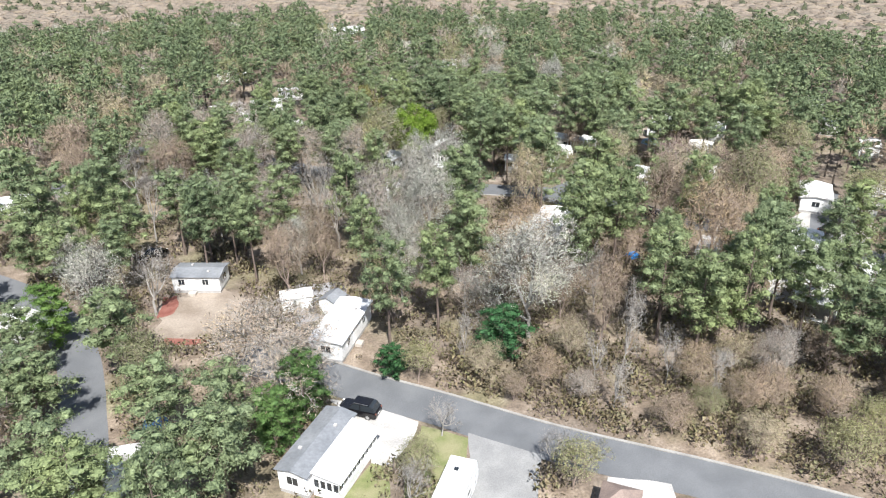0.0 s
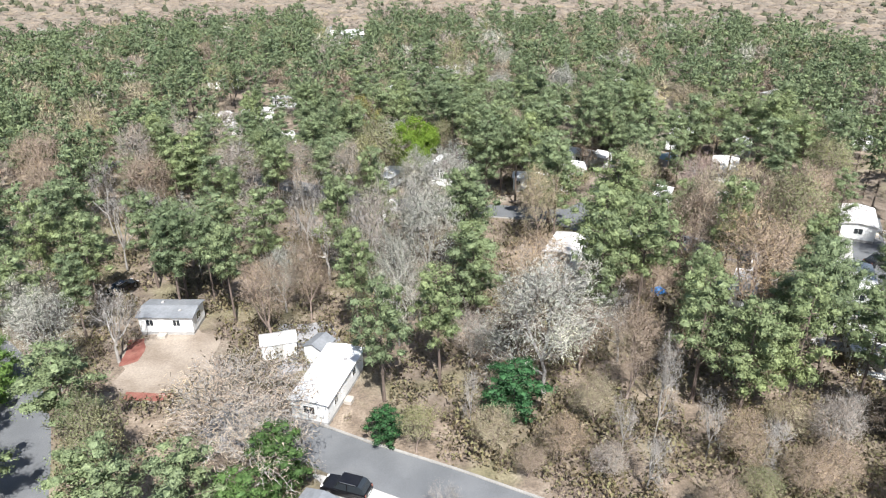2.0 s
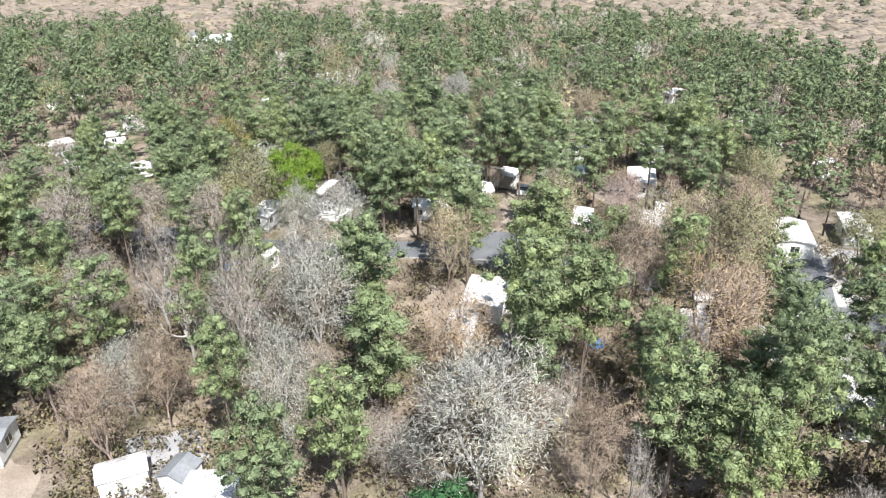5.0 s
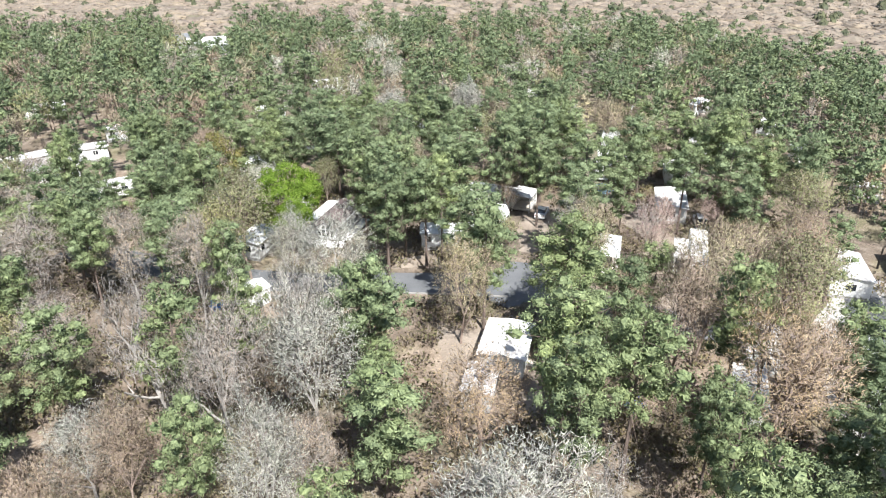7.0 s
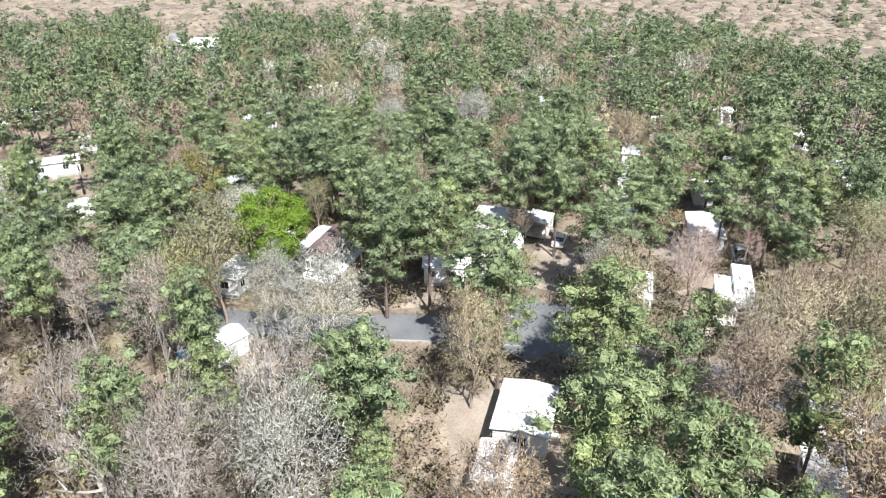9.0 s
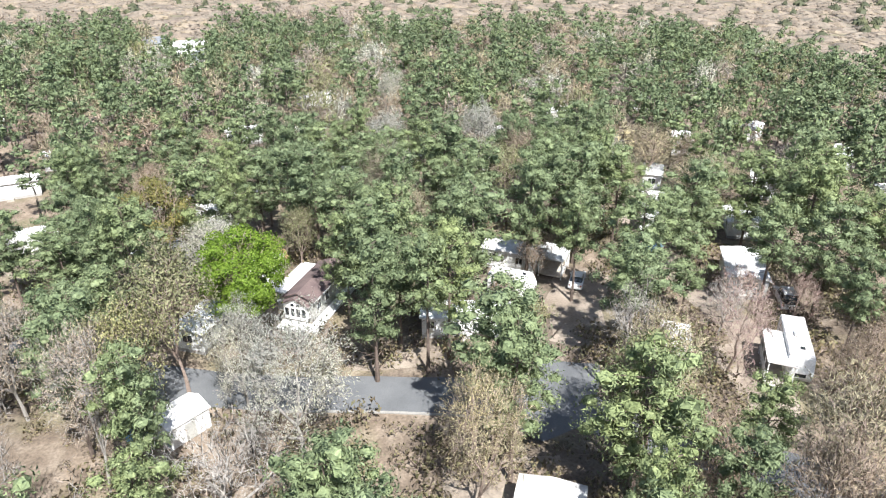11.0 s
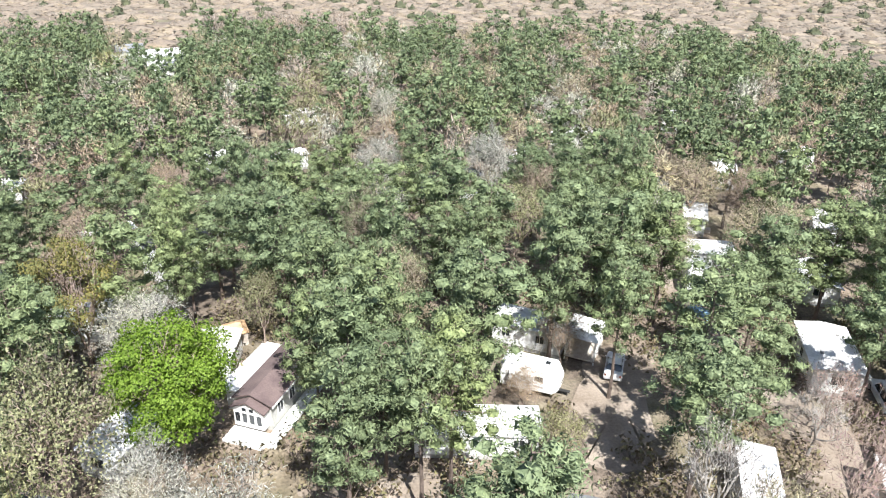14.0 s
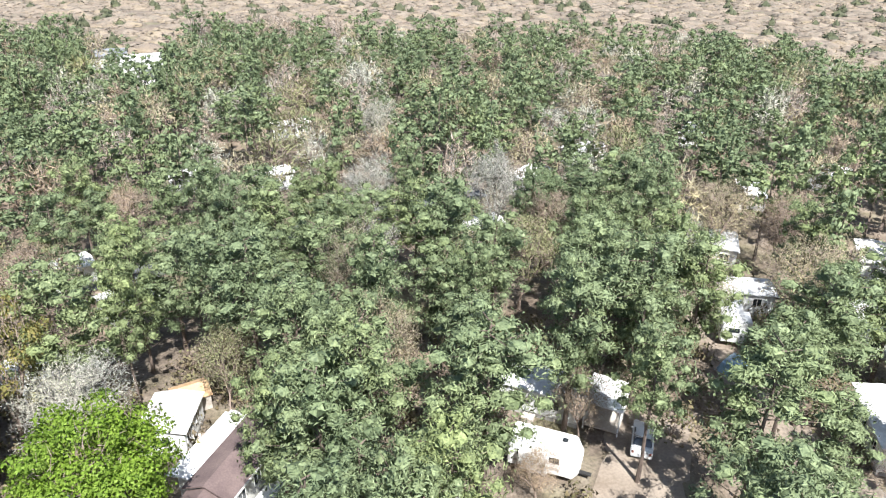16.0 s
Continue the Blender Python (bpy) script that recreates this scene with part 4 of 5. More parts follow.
        lv = blades(at, at + run, rng.uniform(0.3, 0.55, (buds, 1)) * bud)
    made = []
    for q in (tw, lv):
        c = q.mean(1)
        way = unit(unit(c - middle) * 0.8 + rng.normal(size=c.shape) * 0.35 + [0, 0, 0.35])
        made.append((outward(q, way), way))
    return wood, made[0], made[1]


def template(kind, wood, twig, leaves, bark, leafmat):
    crown = ([(twig[0], bark, twig[1])] if len(twig[0]) else []) + [(leaves[0], leafmat, leaves[1])]
    return dict(kind=kind, trunk=quads_mesh("trunk", [(wood, bark)]), crown=quads_mesh("crown", crown))


KINDS = {
    "pine": [template("pine", *make_pine(15, R, b, 104, 0.115, 0.34, lo), BARK, PINE_LEAF) for R, b, lo in ((3.6, 36, 0.38), (3.3, 32, 0.44), (4.0, 40, 0.34), (3.0, 32, 0.30), (3.7, 30, 0.5))],
    "cedar": [template("cedar", *make_pine(15, 3.6, 40, 110, 0.14, 0.36, 0.08), BARK, CEDAR_LEAF)],
    "holly": [template("holly", *make_pine(15, 4.6, 38, 110, 0.24, 0.34, 0.05), BARK, HOLLY_LEAF)],
    "white": [template("white", *make_broad(13, 4.5, 14, 8600, 0.115, u, fill=0.5), PALE_BARK, WHITE_BUD) for u in (0.7, 0.4)],
    "bare": [template("bare", *make_broad(13, 4.5, 7, 150, 0.14, u, girth=0.25, fill=0.15), PALE_BARK, PINK_BUD) for u in (0.55, 0.2)],
    "pink": [template("pink", *make_broad(13, 4.5, 14, 7000, 0.12, u, fill=0.55), PALE_BARK, PINK_BUD) for u in (0.6, 0.3)],
    "brown": [template("brown", *make_broad(13, 4.5, 11, 8000, 0.122, u, fill=0.6), BROWN_BARK, BROWN_BUD) for u in (0.5, 0.2)],
    "tan": [template("tan", *make_broad(13, 4.5, 9, 8000, 0.13, u, fill=0.6), BROWN_BARK, TAN_BUD) for u in (0.5, 0.3)],
    "olive": [template("olive", *make_broad(13, 4.5, 7, 6400, 0.17, 0.5, leafy=True), BROWN_BARK, OLIVE_BUD)],
    "orange": [template("orange", *make_leafy(13, 4.5, 70, 150, 0.19), BROWN_BARK, ORANGE_BUD)],
    "purple": [template("purple", *make_broad(13, 4.5, 10, 700, 0.18, 0.35, fill=0.3), BROWN_BARK, PURPLE_BUD)],
    "lime": [template("lime", *make_leafy(13, 4.5, 110, 240, 0.17), BROWN_BARK, LIME_LEAF)],
}
LABELS = {
    "pine": ("pine_tree", "pitch pine with puffy grey-green needles and dark trunk", "pine"),
    "cedar": ("cedar_tree", "dense bright green cedar with low branches", "cedar"),
    "holly": ("holly_tree", "dark green evergreen holly in dry brush", "holly"),
    "white": ("pale_tree", "grey-white budding tree with pale branches", "tree"),
    "bare": ("bare_tree", "leafless tree with pale grey spreading branches", "tree"),
    "pink": ("budding_tree", "oak in pinkish-grey bud, no leaves yet", "tree"),
    "brown": ("oak_tree", "oak in brown bud with fine twigs", "tree"),
    "tan": ("flowering_tree", "oak hung with pale tan catkins", "tree"),
    "olive": ("leafing_tree", "tree with thin olive-green young leaves", "tree"),
    "orange": ("maple_tree", "tree with orange and olive young leaves", "tree"),
    "purple": ("plum_tree", "bare twiggy tree with purple-grey buds", "tree"),
    "lime": ("green_maple_tree", "broad maple in fresh bright green leaf", "tree"),
}
NOMINAL = {"pine": (15, 3.7), "cedar": (15, 3.6), "holly": (15, 4.6)}
PLANTED, SHOWN = [], []


def tree(kind, x, y, h, r, pick=None):
    """A tree of its own: an empty at its foot, trunk and crown under it."""
    t = KINDS[kind][(len(PLANTED) if pick is None else pick) % len(KINDS[kind])]
    nh, nr = NOMINAL.get(kind, (13, 4.5))
    name, label, category = LABELS[kind]
    ob = thing(name, Matrix.LocRotScale((x, y, 0), Euler((0, 0, (x * 7.3 + y * 3.1) % 6.28)), (r / nr, r / nr, h / nh)), label, category, name.replace("_", " ") + "s of the wood")
    for n in ("trunk", "crown"):
        c = new(n, t[n])
        c.parent = ob
    PLANTED.append((x, y, r))
    if kind not in ("pine", "cedar", "holly"):
        SHOWN.append((x, y, 11))
    return ob


for args in (
    ("pine", -47, 105.3, 15, 3.6), ("pine", -35, 102.8, 16, 3.5), ("pine", -31, 110.5, 15.5, 3.6), ("bare", -40, 92.7, 11, 4.2), ("brown", -21.3, 94.9, 13, 3.5),
    ("pine", -7.4, 82.8, 16, 3.2), ("pine", -1.1, 84.8, 16, 3.3), ("bare", -16, 112, 14.5, 4.6), ("pine", 3.8, 96.2, 16, 4.6), ("white", 10.6, 83.0, 17, 7.2),
    ("brown", 19, 80, 13.5, 3.2), ("pine", 26.5, 80, 16.5, 3.8), ("pine", 30, 76.5, 15, 3.4), ("pine", 34.6, 75.7, 18, 3.2), ("pine", 38, 80.7, 19, 3.0)):
    tree(*args)
for args in (
    ("brown", 13.0, 100.6, 12.5, 4.8), ("white", -1.1, 104.3, 18, 5.0), ("bare", -19.8, 120.5, 14, 4.2), ("pink", -33.5, 136.5, 15, 5.2), ("pink", -53.4, 145, 16, 4.2),
    ("brown", -72, 146, 15, 5.2), ("pink", -20.2, 74.0, 12, 8.6), ("brown", -48, 135.5, 13.5, 4.6), ("bare", -54.5, 131.5, 14, 3.2), ("tan", 40.6, 109.4, 18.5, 5.6),
    ("olive", 50.4, 107, 17, 5.0), ("brown", 37.2, 92, 17.5, 6.2), ("olive", -11.4, 130.5, 17.5, 3.8), ("lime", -2.7, 147.4, 15.2, 5.5), ("white", 2.5, 128.7, 15, 5.4)):
    tree(*args)
for args in (
    ("pine", 27.5, 116, 17.5, 4.4), ("tan", 16, 119.6, 14.5, 3.6), ("cedar", -16.4, 68, 9.5, 2.7), ("white", -5.7, 93.7, 16, 3.8), ("olive", -8.6, 140.5, 17, 5.0),
    ("pink", -13.6, 128, 17, 3.6), ("pine", -9.4, 124.5, 16.5, 3.2), ("pine", -13.8, 111, 17, 3.2), ("pink", -8.6, 106.4, 17.5, 4.6), ("pine", 4.2, 109.5, 18, 4.0),
    ("bare", 33.4, 129.6, 13.5, 4.4), ("brown", 35, 104.5, 17, 4.6), ("pine", 21, 100.2, 18, 4.4), ("pine", 19, 93, 18.5, 3.6), ("pine", 24.6, 94.6, 18.5, 4.0)):
    tree(*args)
for args in (
    ("pine", 19.5, 122, 17.5, 3.6), ("pine", 37.6, 99.8, 19, 3.6), ("purple", 45.5, 131, 12, 4.6), ("pine", 10.3, 138.3, 17, 3.8), ("pine", 15.7, 138.6, 16.5, 3.4),
    ("pine", 18.4, 140.5, 17, 3.4), ("pine", 19.5, 126.6, 17.5, 4.6), ("olive", 29.4, 119.4, 16, 4.5), ("tan", 32, 122, 16.5, 3.8), ("pine", 36.3, 135.5, 15.5, 4.2),
    ("orange", -13.2, 163, 16, 4.6), ("pine", 11.3, 147, 17, 4.0), ("pine", 23.4, 150.4, 17, 4.5), ("pine", 32.4, 156.4, 18, 4.0), ("tan", 63.8, 184, 11.5, 5.0)):
    tree(*args)
for args in (
    ("pine", 53, 153, 16.5, 4.2), ("pine", 36, 149.4, 15, 3.0), ("pine", 6.2, 168, 16.5, 4.2), ("white", 24.7, 226, 13, 4.5), ("white", 35, 191, 15, 4.0),
    ("pine", -15.8, 144, 13, 4.6), ("olive", 3.6, 164, 10, 2.6), ("pine", -9.4, 165.5, 16.5, 4.2), ("pine", -1.4, 175, 14, 4.2), ("pine", 10, 160, 15.5, 3.8),
    ("pine", 25.5, 175, 18, 4.2), ("pine", 29.6, 171, 15, 4.2), ("pine", 40, 159, 17.5, 4.2), ("pine", 41, 143.5, 17.5, 4.4), ("brown", 69, 178, 12, 4.2)):
    tree(*args)
for args in (
    ("pine", -37.4, 56.4, 12, 4.0), ("pine", -21.9, 55.6, 13, 4.2), ("pine", -44.4, 68.6, 11, 3.8), ("pine", -22.9, 63.6, 12, 3.6), ("pine", -29.6, 63.6, 12.5, 3.6),
    ("pine", -38.9, 77.6, 13, 4.0), ("pine", -26.6, 54.6, 12, 3.8), ("pine", -33.1, 52.6, 12, 4.0), ("cedar", -18.9, 63.5, 8.5, 2.6), ("olive", -33.4, 71.4, 11, 3.4),
    ("cedar", -50.6, 86.5, 9, 3.2), ("holly", 6.6, 79.2, 7.5, 3.2), ("holly", -7.0, 76.0, 4.6, 1.9), ("olive", -4.0, 74.4, 6, 2.2), ("pine", 48.8, 80, 14, 3.6)):
    tree(*args)
for args in (
    ("pine", 61, 96.6, 15, 3.6), ("pine", 47.4, 96, 15, 3.2), ("pine", 38.6, 85.4, 13, 3.0), ("pine", 54, 90.4, 15, 3.2), ("pine", -71.2, 124, 15, 4.0),
    ("pine", -61.5, 110.6, 15, 4.2), ("pine", -51.4, 95.6, 14, 3.8), ("pine", -54.7, 119.6, 15, 4.0), ("pine", -59.1, 100.4, 14, 3.6), ("brown", -17.4, 100.2, 13, 3.0),
    ("pine", -24.4, 111.2, 15.5, 3.4), ("pine", -41, 111.6, 15, 3.4), ("pink", -47.6, 152, 15, 4.6), ("tan", -66.5, 158.6, 15, 4.4), ("brown", -65, 131.6, 14, 4.4)):
    tree(*args)
for args in (
    ("brown", 55.2, 113.6, 15.5, 4.6), ("olive", 68.8, 131.4, 14, 4.6), ("white", -2.6, 136.8, 12, 3.4), ("brown", 43.6, 96, 14, 4.0),
    ("pine", -27.6, 101, 14.5, 3.0), ("pink", 2.6, 88.6, 8, 3.0), ("bare", 20.6, 88.4, 10, 3.2), ("pink", -27, 119.6, 13, 4.2)):
    tree(*args)

for args in (
    ("olive", -4.4, 58.6, 5.5, 2.3), ("bare", -5.4, 54.6, 6.5, 2.4), ("bare", -1.8, 65.0, 5.5, 2.0), ("olive", 10.4, 56.6, 6, 2.6), ("bare", 8.8, 59.0, 5.5, 2.0), ("tan", 3.4, 73.6, 6, 2.6),
    ("brown", 10.2, 71.6, 6, 2.6), ("bare", 17.4, 67.4, 7.5, 2.0), ("brown", 22.6, 63.4, 5, 2.4), ("tan", 29.8, 59.4, 5.5, 2.6), ("olive", 36.4, 56, 7, 3.0), ("bare", 20.5, 74.5, 10, 1.8),
    ("bare", 24.6, 71.4, 9, 1.9), ("bare", 29.4, 69.4, 7, 2.6), ("brown", 34.4, 66.6, 6, 2.6), ("tan", 14.6, 76.4, 7, 2.4), ("bare", 16.4, 72.6, 8, 1.7), ("brown", 40, 64, 6, 2.8)):
    tree(*args)
for args in (("olive", 27, 65, 4.5, 2.0), ("brown", 6.6, 70.2, 4, 1.8), ("pink", 14, 69, 4.6, 2.2), ("bare", 38.6, 71, 8, 2.4), ("brown", 44, 72, 8, 3.0), ("pine", 43.4, 84.4, 15, 3.2), ("tan", 33, 72.4, 6, 2.4),
             ("bare", 1.8, 77.6, 8, 1.6), ("bare", 22.4, 79.0, 11, 1.8), ("brown", 15.6, 86.4, 10, 3.0), ("tan", -8.6, 98, 9, 3.0), ("brown", 9, 90.4, 9, 3.0), ("pink", -3, 98.6, 10, 3.2)):
    tree(*args)

for args in (
    ("pine", 56.6, 141.5, 15, 3.6), ("pine", 63, 140, 15, 4.0), ("pine", 67, 148.4, 17, 4.0), ("pine", 64.4, 157, 16, 4.0), ("pine", 71, 153, 17, 4.2), ("pine", 48.2, 150, 14, 3.4), ("pine", 46.6, 161, 16, 3.6),
    ("pine", 75, 160, 17, 4.0), ("pine", 65.4, 170.4, 14, 3.2), ("pine", 47.4, 143, 12, 3.0), ("olive", 27.6, 141.6, 6, 2.4), ("bare", -16.4, 71.0, 10, 3.8), ("purple", 52.4, 141, 8, 3.2), ("pine", 45.4, 70, 15, 3.6), ("pine", 51, 67, 14, 3.6), ("pine", 42.4, 76, 16, 3.4), ("pine", 54, 76, 15, 3.6), ("brown", 33.4, 155.4, 7.5, 2.6), ("purple", 57.5, 137.5, 8, 3.2), ("bare", 49.5, 138.5, 8, 2.8), ("purple", 63.5, 145.5, 8, 3.2), ("brown", 27.4, 149.4, 5, 2.0), ("pine", 13.6, 143.4, 14, 3.2), ("brown", 27, 70, 7, 3.0), ("brown", 31, 65.6, 6, 2.8), ("pink", 36, 70, 8, 3.0), ("olive", 41, 59, 7, 3.0), ("brown", 47, 62, 8, 3.2), ("pine", 50, 59, 13, 3.4), ("pine", 58, 84, 15, 3.6), ("pine", 45, 90, 15, 3.4)):
    tree(*args)

ROADS = [(ROAD_A, 4.6), (ROAD_B, 4.2), (ROAD_C, 4.4), (ROAD_D, 3.2), (ROAD_E, 3.4), (ROAD_F, 3.2)]
OPEN = [(-8, 66, 7), (2, 58, 6), (14, 55, 5), (37, 149, 7), (42, 155, 5), (-34, 92, 8), (18, 115, 8), (27, 132, 7), (62, 104, 9), (-14, 85, 7), (-8, 58, 7), (13, 141, 4), (48, 130, 4), (0, 152, 6), (5, 76, 5), (-40, 92, 5), (-20, 74, 8), (-30, 322, 15)]


VIEWS = [(x, y, 17) for x, y in ((-13, 61), (-13.6, 84), (-20, 93), (-35, 100), (20, 115), (15.4, 109), (21.8, 145), (25, 145), (4.9, 154), (2, 150), (29.2, 152), (32, 160), (37, 157), (41.8, 134), (52, 131), (54, 132),
                                  (-33, 178), (60, 172), (55.6, 167), (59, 149), (57.8, 101), (50, 87), (12, 136), (27, 132), (37, 149), (-34, 92), (-44, 78), (-13, 75), (-41, 90))]
VIEWS += SHOWN
VIEWS += [(-28, 318, 45), (-36, 326, 50), (-22, 301, 36)]
VIEWS += [(x, y, 7) for x, y, r in BLOCKED if y > 160]


def hides(x, y, r):
    """Whether a tree there would stand in front of a roof that is seen from the air."""
    for bx, by, far in VIEWS:
        dx, dy = bx - 3, by - max(20, min(by - 60, 90))
        n = math.hypot(dx, dy)
        along = ((bx - x) * dx + (by - y) * dy) / n
        if 0 < along < far and abs((bx - x) * dy - (by - y) * dx) / n < 1.2 + 0.55 * r:
            return True
    return False


def free(x, y, r):
    if any((x - a) ** 2 + (y - b) ** 2 < (c + 0.35 * r) ** 2 for a, b, c in BLOCKED + OPEN):
        return False
    if any((x - a) ** 2 + (y - b) ** 2 < ((0.56 if y > 138 else 0.68) * (c + r)) ** 2 for a, b, c in PLANTED):
        return False
    for line, w in ROADS:
        for (ax, ay), (bx, by) in zip(line, line[1:]):
            t = max(0, min(1, ((x - ax) * (bx - ax) + (y - ay) * (by - ay)) / ((bx - ax) ** 2 + (by - ay) ** 2)))
            if (x - ax - t * (bx - ax)) ** 2 + (y - ay - t * (by - ay)) ** 2 < w * w:
                return False
    return True


def wood_kind(x, y):
    """Which tree grows there: pines inland, oaks and grey trees near the lane."""
    n = noise.noise(Vector((x * 0.03, y * 0.03, 3.0)))
    u = rng.random()
    if y < 130:
        oak = 0.78 if -25 < x < 24 else 0.62 if x > 24 else 0.42
    else:
        oak = 0.19 + 0.3 * max(0, n) + (0.12 if y > 190 else 0)
    if x < 30 and y > edge(x) - 20:
        oak = 0.75
    if u > oak:
        return "pine"
    return rng.choice(["pink", "brown", "tan", "white", "olive", "bare"], p=[0.30, 0.22, 0.12, 0.16, 0.06, 0.14] if y < 130 and x < 24 else [0.10, 0.44, 0.28, 0.02, 0.12, 0.04] if y < 130 else [0.14, 0.18, 0.22, 0.16, 0.24, 0.06])


def edge(x):
    """How far the woods reach before the low scrub begins."""
    return float(np.interp(x, [-220, -155, -100, -40, 15, 40, 105, 128, 141, 150], [230, 290, 335, 333, 335, 312, 292, 270, 240, 60])) + 6 * noise.noise(Vector((x * 0.05, 0, 0)))


spots = []
for k in range(12000):
    x, y = rng.uniform(-170, 150), rng.uniform(48, 345)
    if y > edge(x) or abs(x - 2) > 46 + 0.62 * y:
        continue
    kind = str(wood_kind(x, y))
    r = rng.uniform(2.5, 4.0) if kind == "pine" else rng.uniform(3.0, 5.2)
    if x < 25 and y > edge(x) - 14:
        kind = "bare" if rng.random() < 0.5 else "pink"
    if (-19 < x < 48 and y < 79) or hides(x, y, r):
        continue
    if free(x, y, r):
        PLANTED.append((x, y, r))
        spots.append((kind, x, y, rng.uniform(11.5, 17.0) if kind == "pine" else rng.uniform(9.5, 14.5), r))
spots.sort(key=lambda s: math.hypot(s[1] - 8, (s[2] - 120) * 0.8))
for s in spots[:150]:
    tree(*s)


# ---- far woods and scrub: nobody could count them ----
def many(name, base, places, materials, label, category):
    """One mesh of many plants: each a light model, turned, scaled, set down."""
    out = [([], []) for _ in materials]
    for model, x, y, a, sr, sh in places:
        c, s = math.cos(a), math.sin(a)
        turn = np.array([[c, -s, 0], [s, c, 0], [0, 0, 1.0]])
        m = turn * [sr, sr, sh]
        for k, (q, way) in enumerate(base[model]):
            if len(q):
                out[k][0].append((q @ m.T + [x, y, 0]).astype(np.float32))
                out[k][1].append((way @ turn.T).astype(np.float32))
    groups = [(np.concatenate(o[0]), m, np.concatenate(o[1])) for o, m in zip(out, materials) if o[0]]
    return tagged(new(name, quads_mesh(name, groups)), label, category, "", "stuff")


pines = [make_pine(15, R, b, 20, 0.34, 0.58, lo, True) for R, b, lo in ((3.6, 16, 0.42), (3.4, 15, 0.48), (4.0, 17, 0.40))]
pines = [((w[:30, [0, 1, 2]], np.tile([0, -0.8, 0.6], (30, 1))), l) for w, _, l in pines]
broad = [make_broad(13, 4.5, 1, 680, 0.37, u, twig_w=0.08, depth=3, limbs=4, fill=0.8) for u in (0.6, 0.3, 0.45)]
broad = [(t, l) for w, t, l in broad]
rest = spots[150:]
MORE = {"pine": (BARK, PINE_LEAF, "far_pine_wood", "grey-green pine wood seen from above"), "white": (PALE_BARK, WHITE_BUD, "far_pale_wood", "pale budding trees scattered in far woods"),
        "bare": (PALE_BARK, PINK_BUD, "far_bare_wood", "leafless grey trees in far woods"), "pink": (PALE_BARK, PINK_BUD, "far_budding_wood", "reddish budding trees in far woods"),
        "brown": (BROWN_BARK, BROWN_BUD, "far_oak_wood", "brown budding oaks in far woods"), "tan": (BROWN_BARK, TAN_BUD, "far_catkin_wood", "tan oaks in far woods"),
        "olive": (BROWN_BARK, OLIVE_BUD, "far_leafing_wood", "olive young trees in far woods")}
for kind, (bark, lf, name, label) in MORE.items():
    nh, nr = NOMINAL.get(kind, (13, 4.5))
    sel = [(int(rng.integers(0, 3)), x, y, rng.uniform(0, 6.28), r / nr, h / nh) for k, x, y, h, r in rest if k == kind]
    if sel:
        many(name, pines if kind == "pine" else broad, sel, (bark, lf), label, "woods")


def make_bush(n, size, flat=0.8, stems=30, up=0.0, heart=0.0):
    """A rounded bush: thin stems from its foot, many small leaves or twigs, and for dense ones an uneven heart."""
    d = unit(rng.normal(size=(n, 3)))
    d[:, 2] = np.abs(d[:, 2])
    at = d * [1, 1, flat] * rng.uniform(0.5, 1.0, (n, 1))
    tw = blades(at[:stems] * 0.1, at[:stems] * 1.05, 0.035)
    lv = sprays(at, unit(d + rng.normal(size=(n, 3)) * 0.6 + [0, 0, up]), rng.uniform(0.6, 1.3, n) * size, rng.uniform(0.8, 1.5, n) * size)
    way = unit(d + rng.normal(size=(n, 3)) * 0.4 + [0, 0, 0.3])
    if heart:
        q = LUMP * [1, 1, flat] * heart
        lv, way = np.concatenate([lv, q]), np.concatenate([way, unit(LUMP.mean(1) + [0, 0, 0.4])])
    tway = unit(d[:stems] + [0, 0, 0.5])
    return (outward(tw, tway), tway), (outward(lv, way), way)


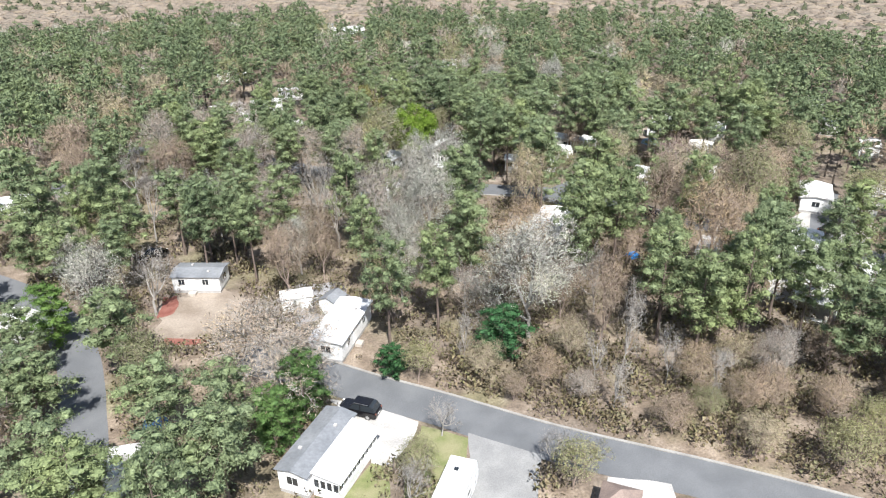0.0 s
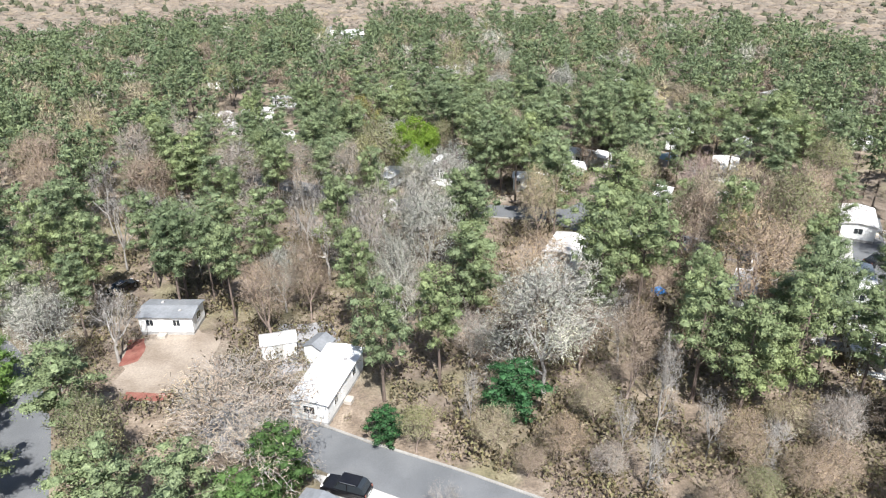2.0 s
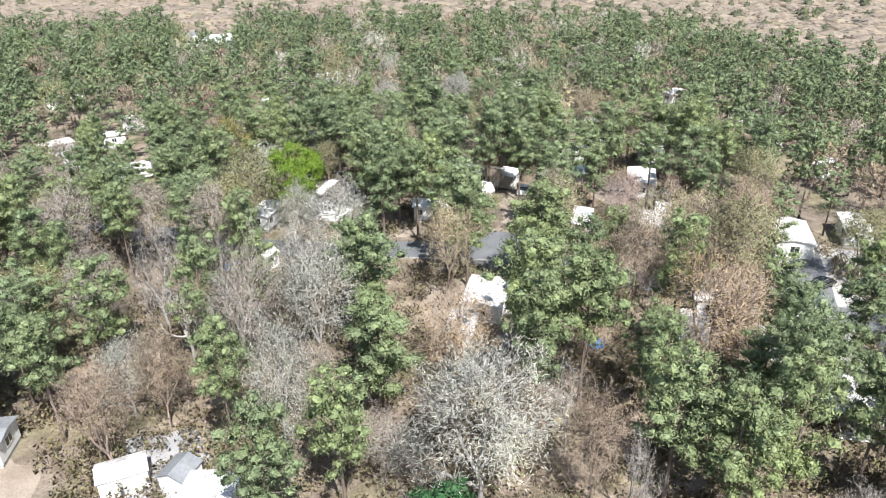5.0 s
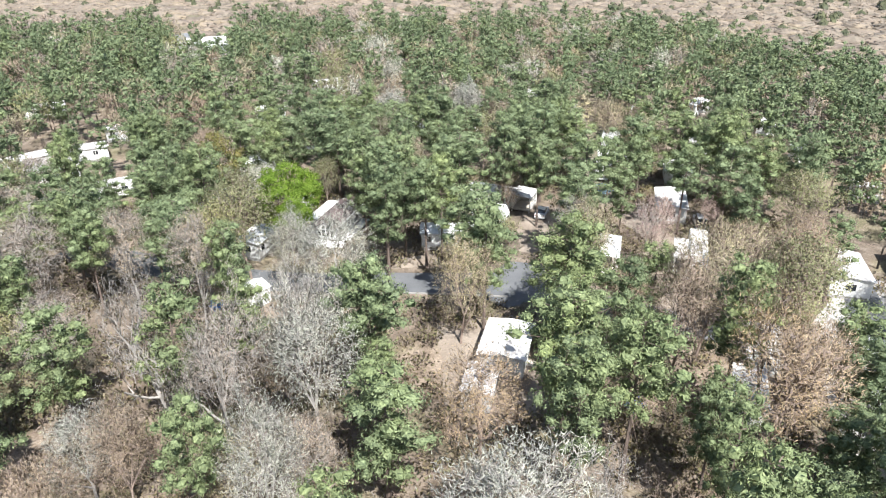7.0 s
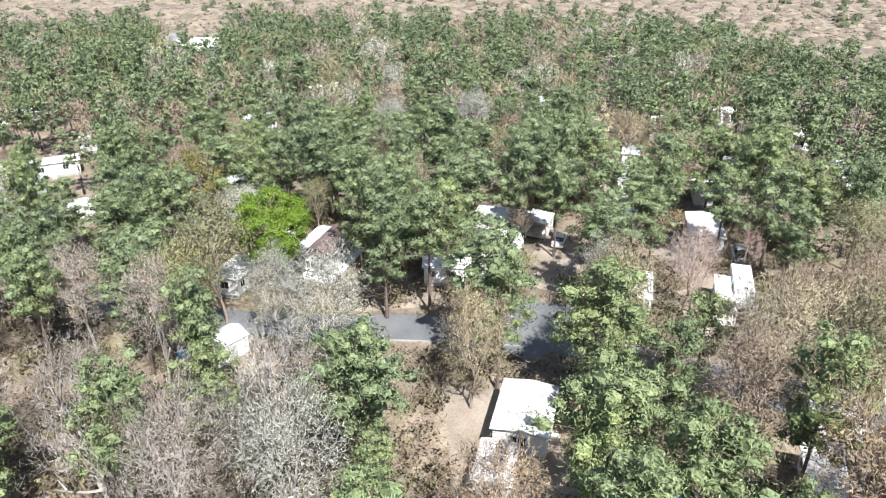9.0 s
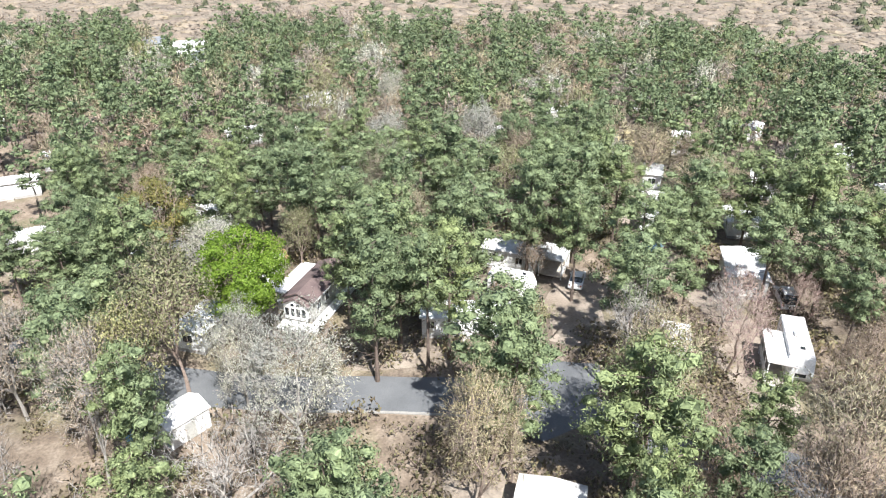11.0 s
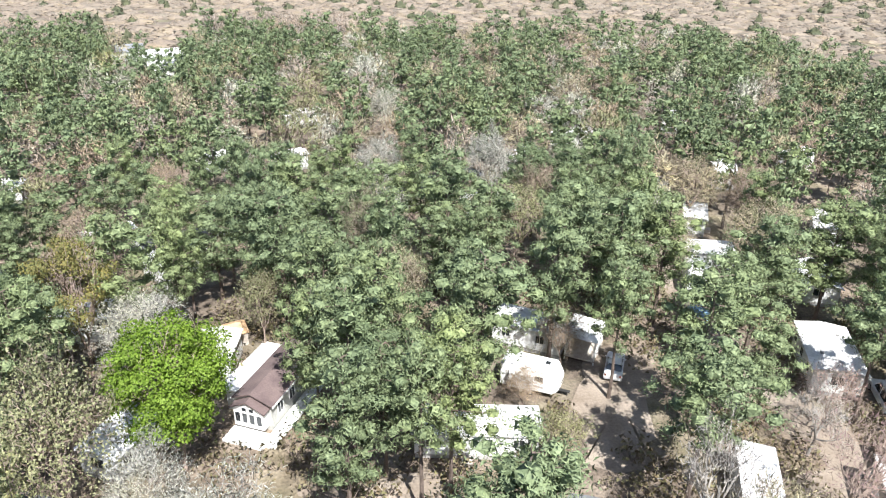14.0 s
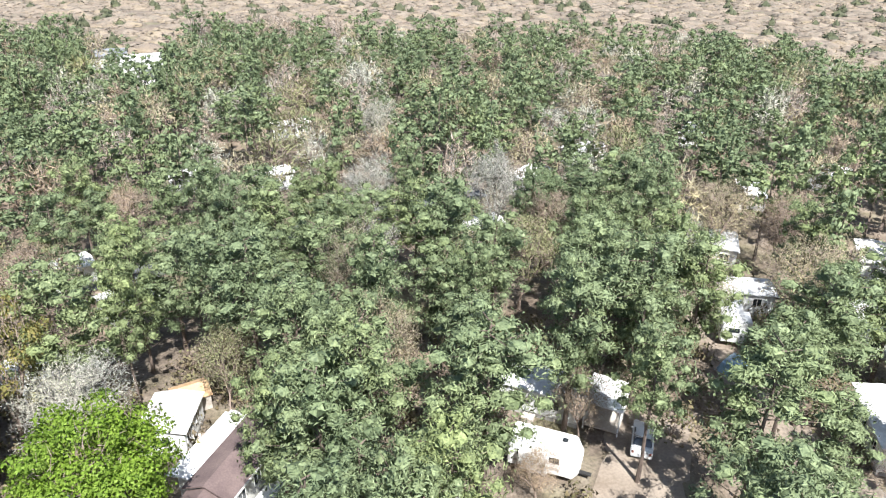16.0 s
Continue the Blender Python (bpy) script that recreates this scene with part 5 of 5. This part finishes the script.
bushes = [make_bush(50, 0.19, 1.2, 22) for _ in range(3)]
sel = []
for k in range(9500):
    x, y = rng.uniform(-80, 75), rng.uniform(50, 175)
    dense = 1.0 if (-6 < x < 48 and 56 < y < 80) else 0.6 if y < 128 or x > 38 else 0.34
    if rng.random() > dense or abs(x - 2) > 40 + 0.6 * y:
        continue
    if any((x - a) ** 2 + (y - b) ** 2 < (c * 0.9) ** 2 for a, b, c in BLOCKED + OPEN[:4] + OPEN[5:9]):
        continue
    ok = True
    for line, w in ROADS:
        for (ax, ay), (bx, by) in zip(line, line[1:]):
            t = max(0, min(1, ((x - ax) * (bx - ax) + (y - ay) * (by - ay)) / ((bx - ax) ** 2 + (by - ay) ** 2)))
            if (x - ax - t * (bx - ax)) ** 2 + (y - ay - t * (by - ay)) ** 2 < (w - 0.6) ** 2:
                ok = False
    if ok:
        s = rng.uniform(0.6, 2.1)
        sel.append((int(rng.integers(0, 3)), x, y, rng.uniform(0, 6.28), s, s * rng.uniform(0.8, 1.5)))
many("dry_brush", bushes, sel, (BROWN_BARK, BRUSH_LEAF), "dry brown and olive brush under the trees", "brush")

scrub = [make_bush(34, 0.22, 0.75, 6, 0.6, 0.85) for _ in range(3)]
dark_bush = [make_bush(60, 0.3, 1.1, 4, 0.4, 0.8) for _ in range(3)]
sel, dark = [], []
for k in range(10500):
    y = rng.uniform(60, 560)
    x = rng.uniform(-300, 400)
    if y < edge(x) - 2 or x < 10 - 0.72 * y or x > 40 + 0.80 * y:
        continue
    if rng.random() < 0.09 and y > edge(x) + 12:
        dark.append((int(rng.integers(0, 3)), x, y, rng.uniform(0, 6.28), rng.uniform(1.6, 4.0), rng.uniform(2.0, 5.0)))
    else:
        s = rng.uniform(3.6, 8.0)
        sel.append((int(rng.integers(0, 3)), x, y, rng.uniform(0, 6.28), s, s * rng.uniform(0.22, 0.42)))
many("oak_scrub", scrub, sel, (BROWN_BARK, SCRUB_LEAF), "leafless pinkish-brown oak scrub to the horizon", "scrub")
many("scattered_pines", dark_bush, dark, (BARK, SMALL_PINE), "small dark pines scattered in brown scrub", "woods")
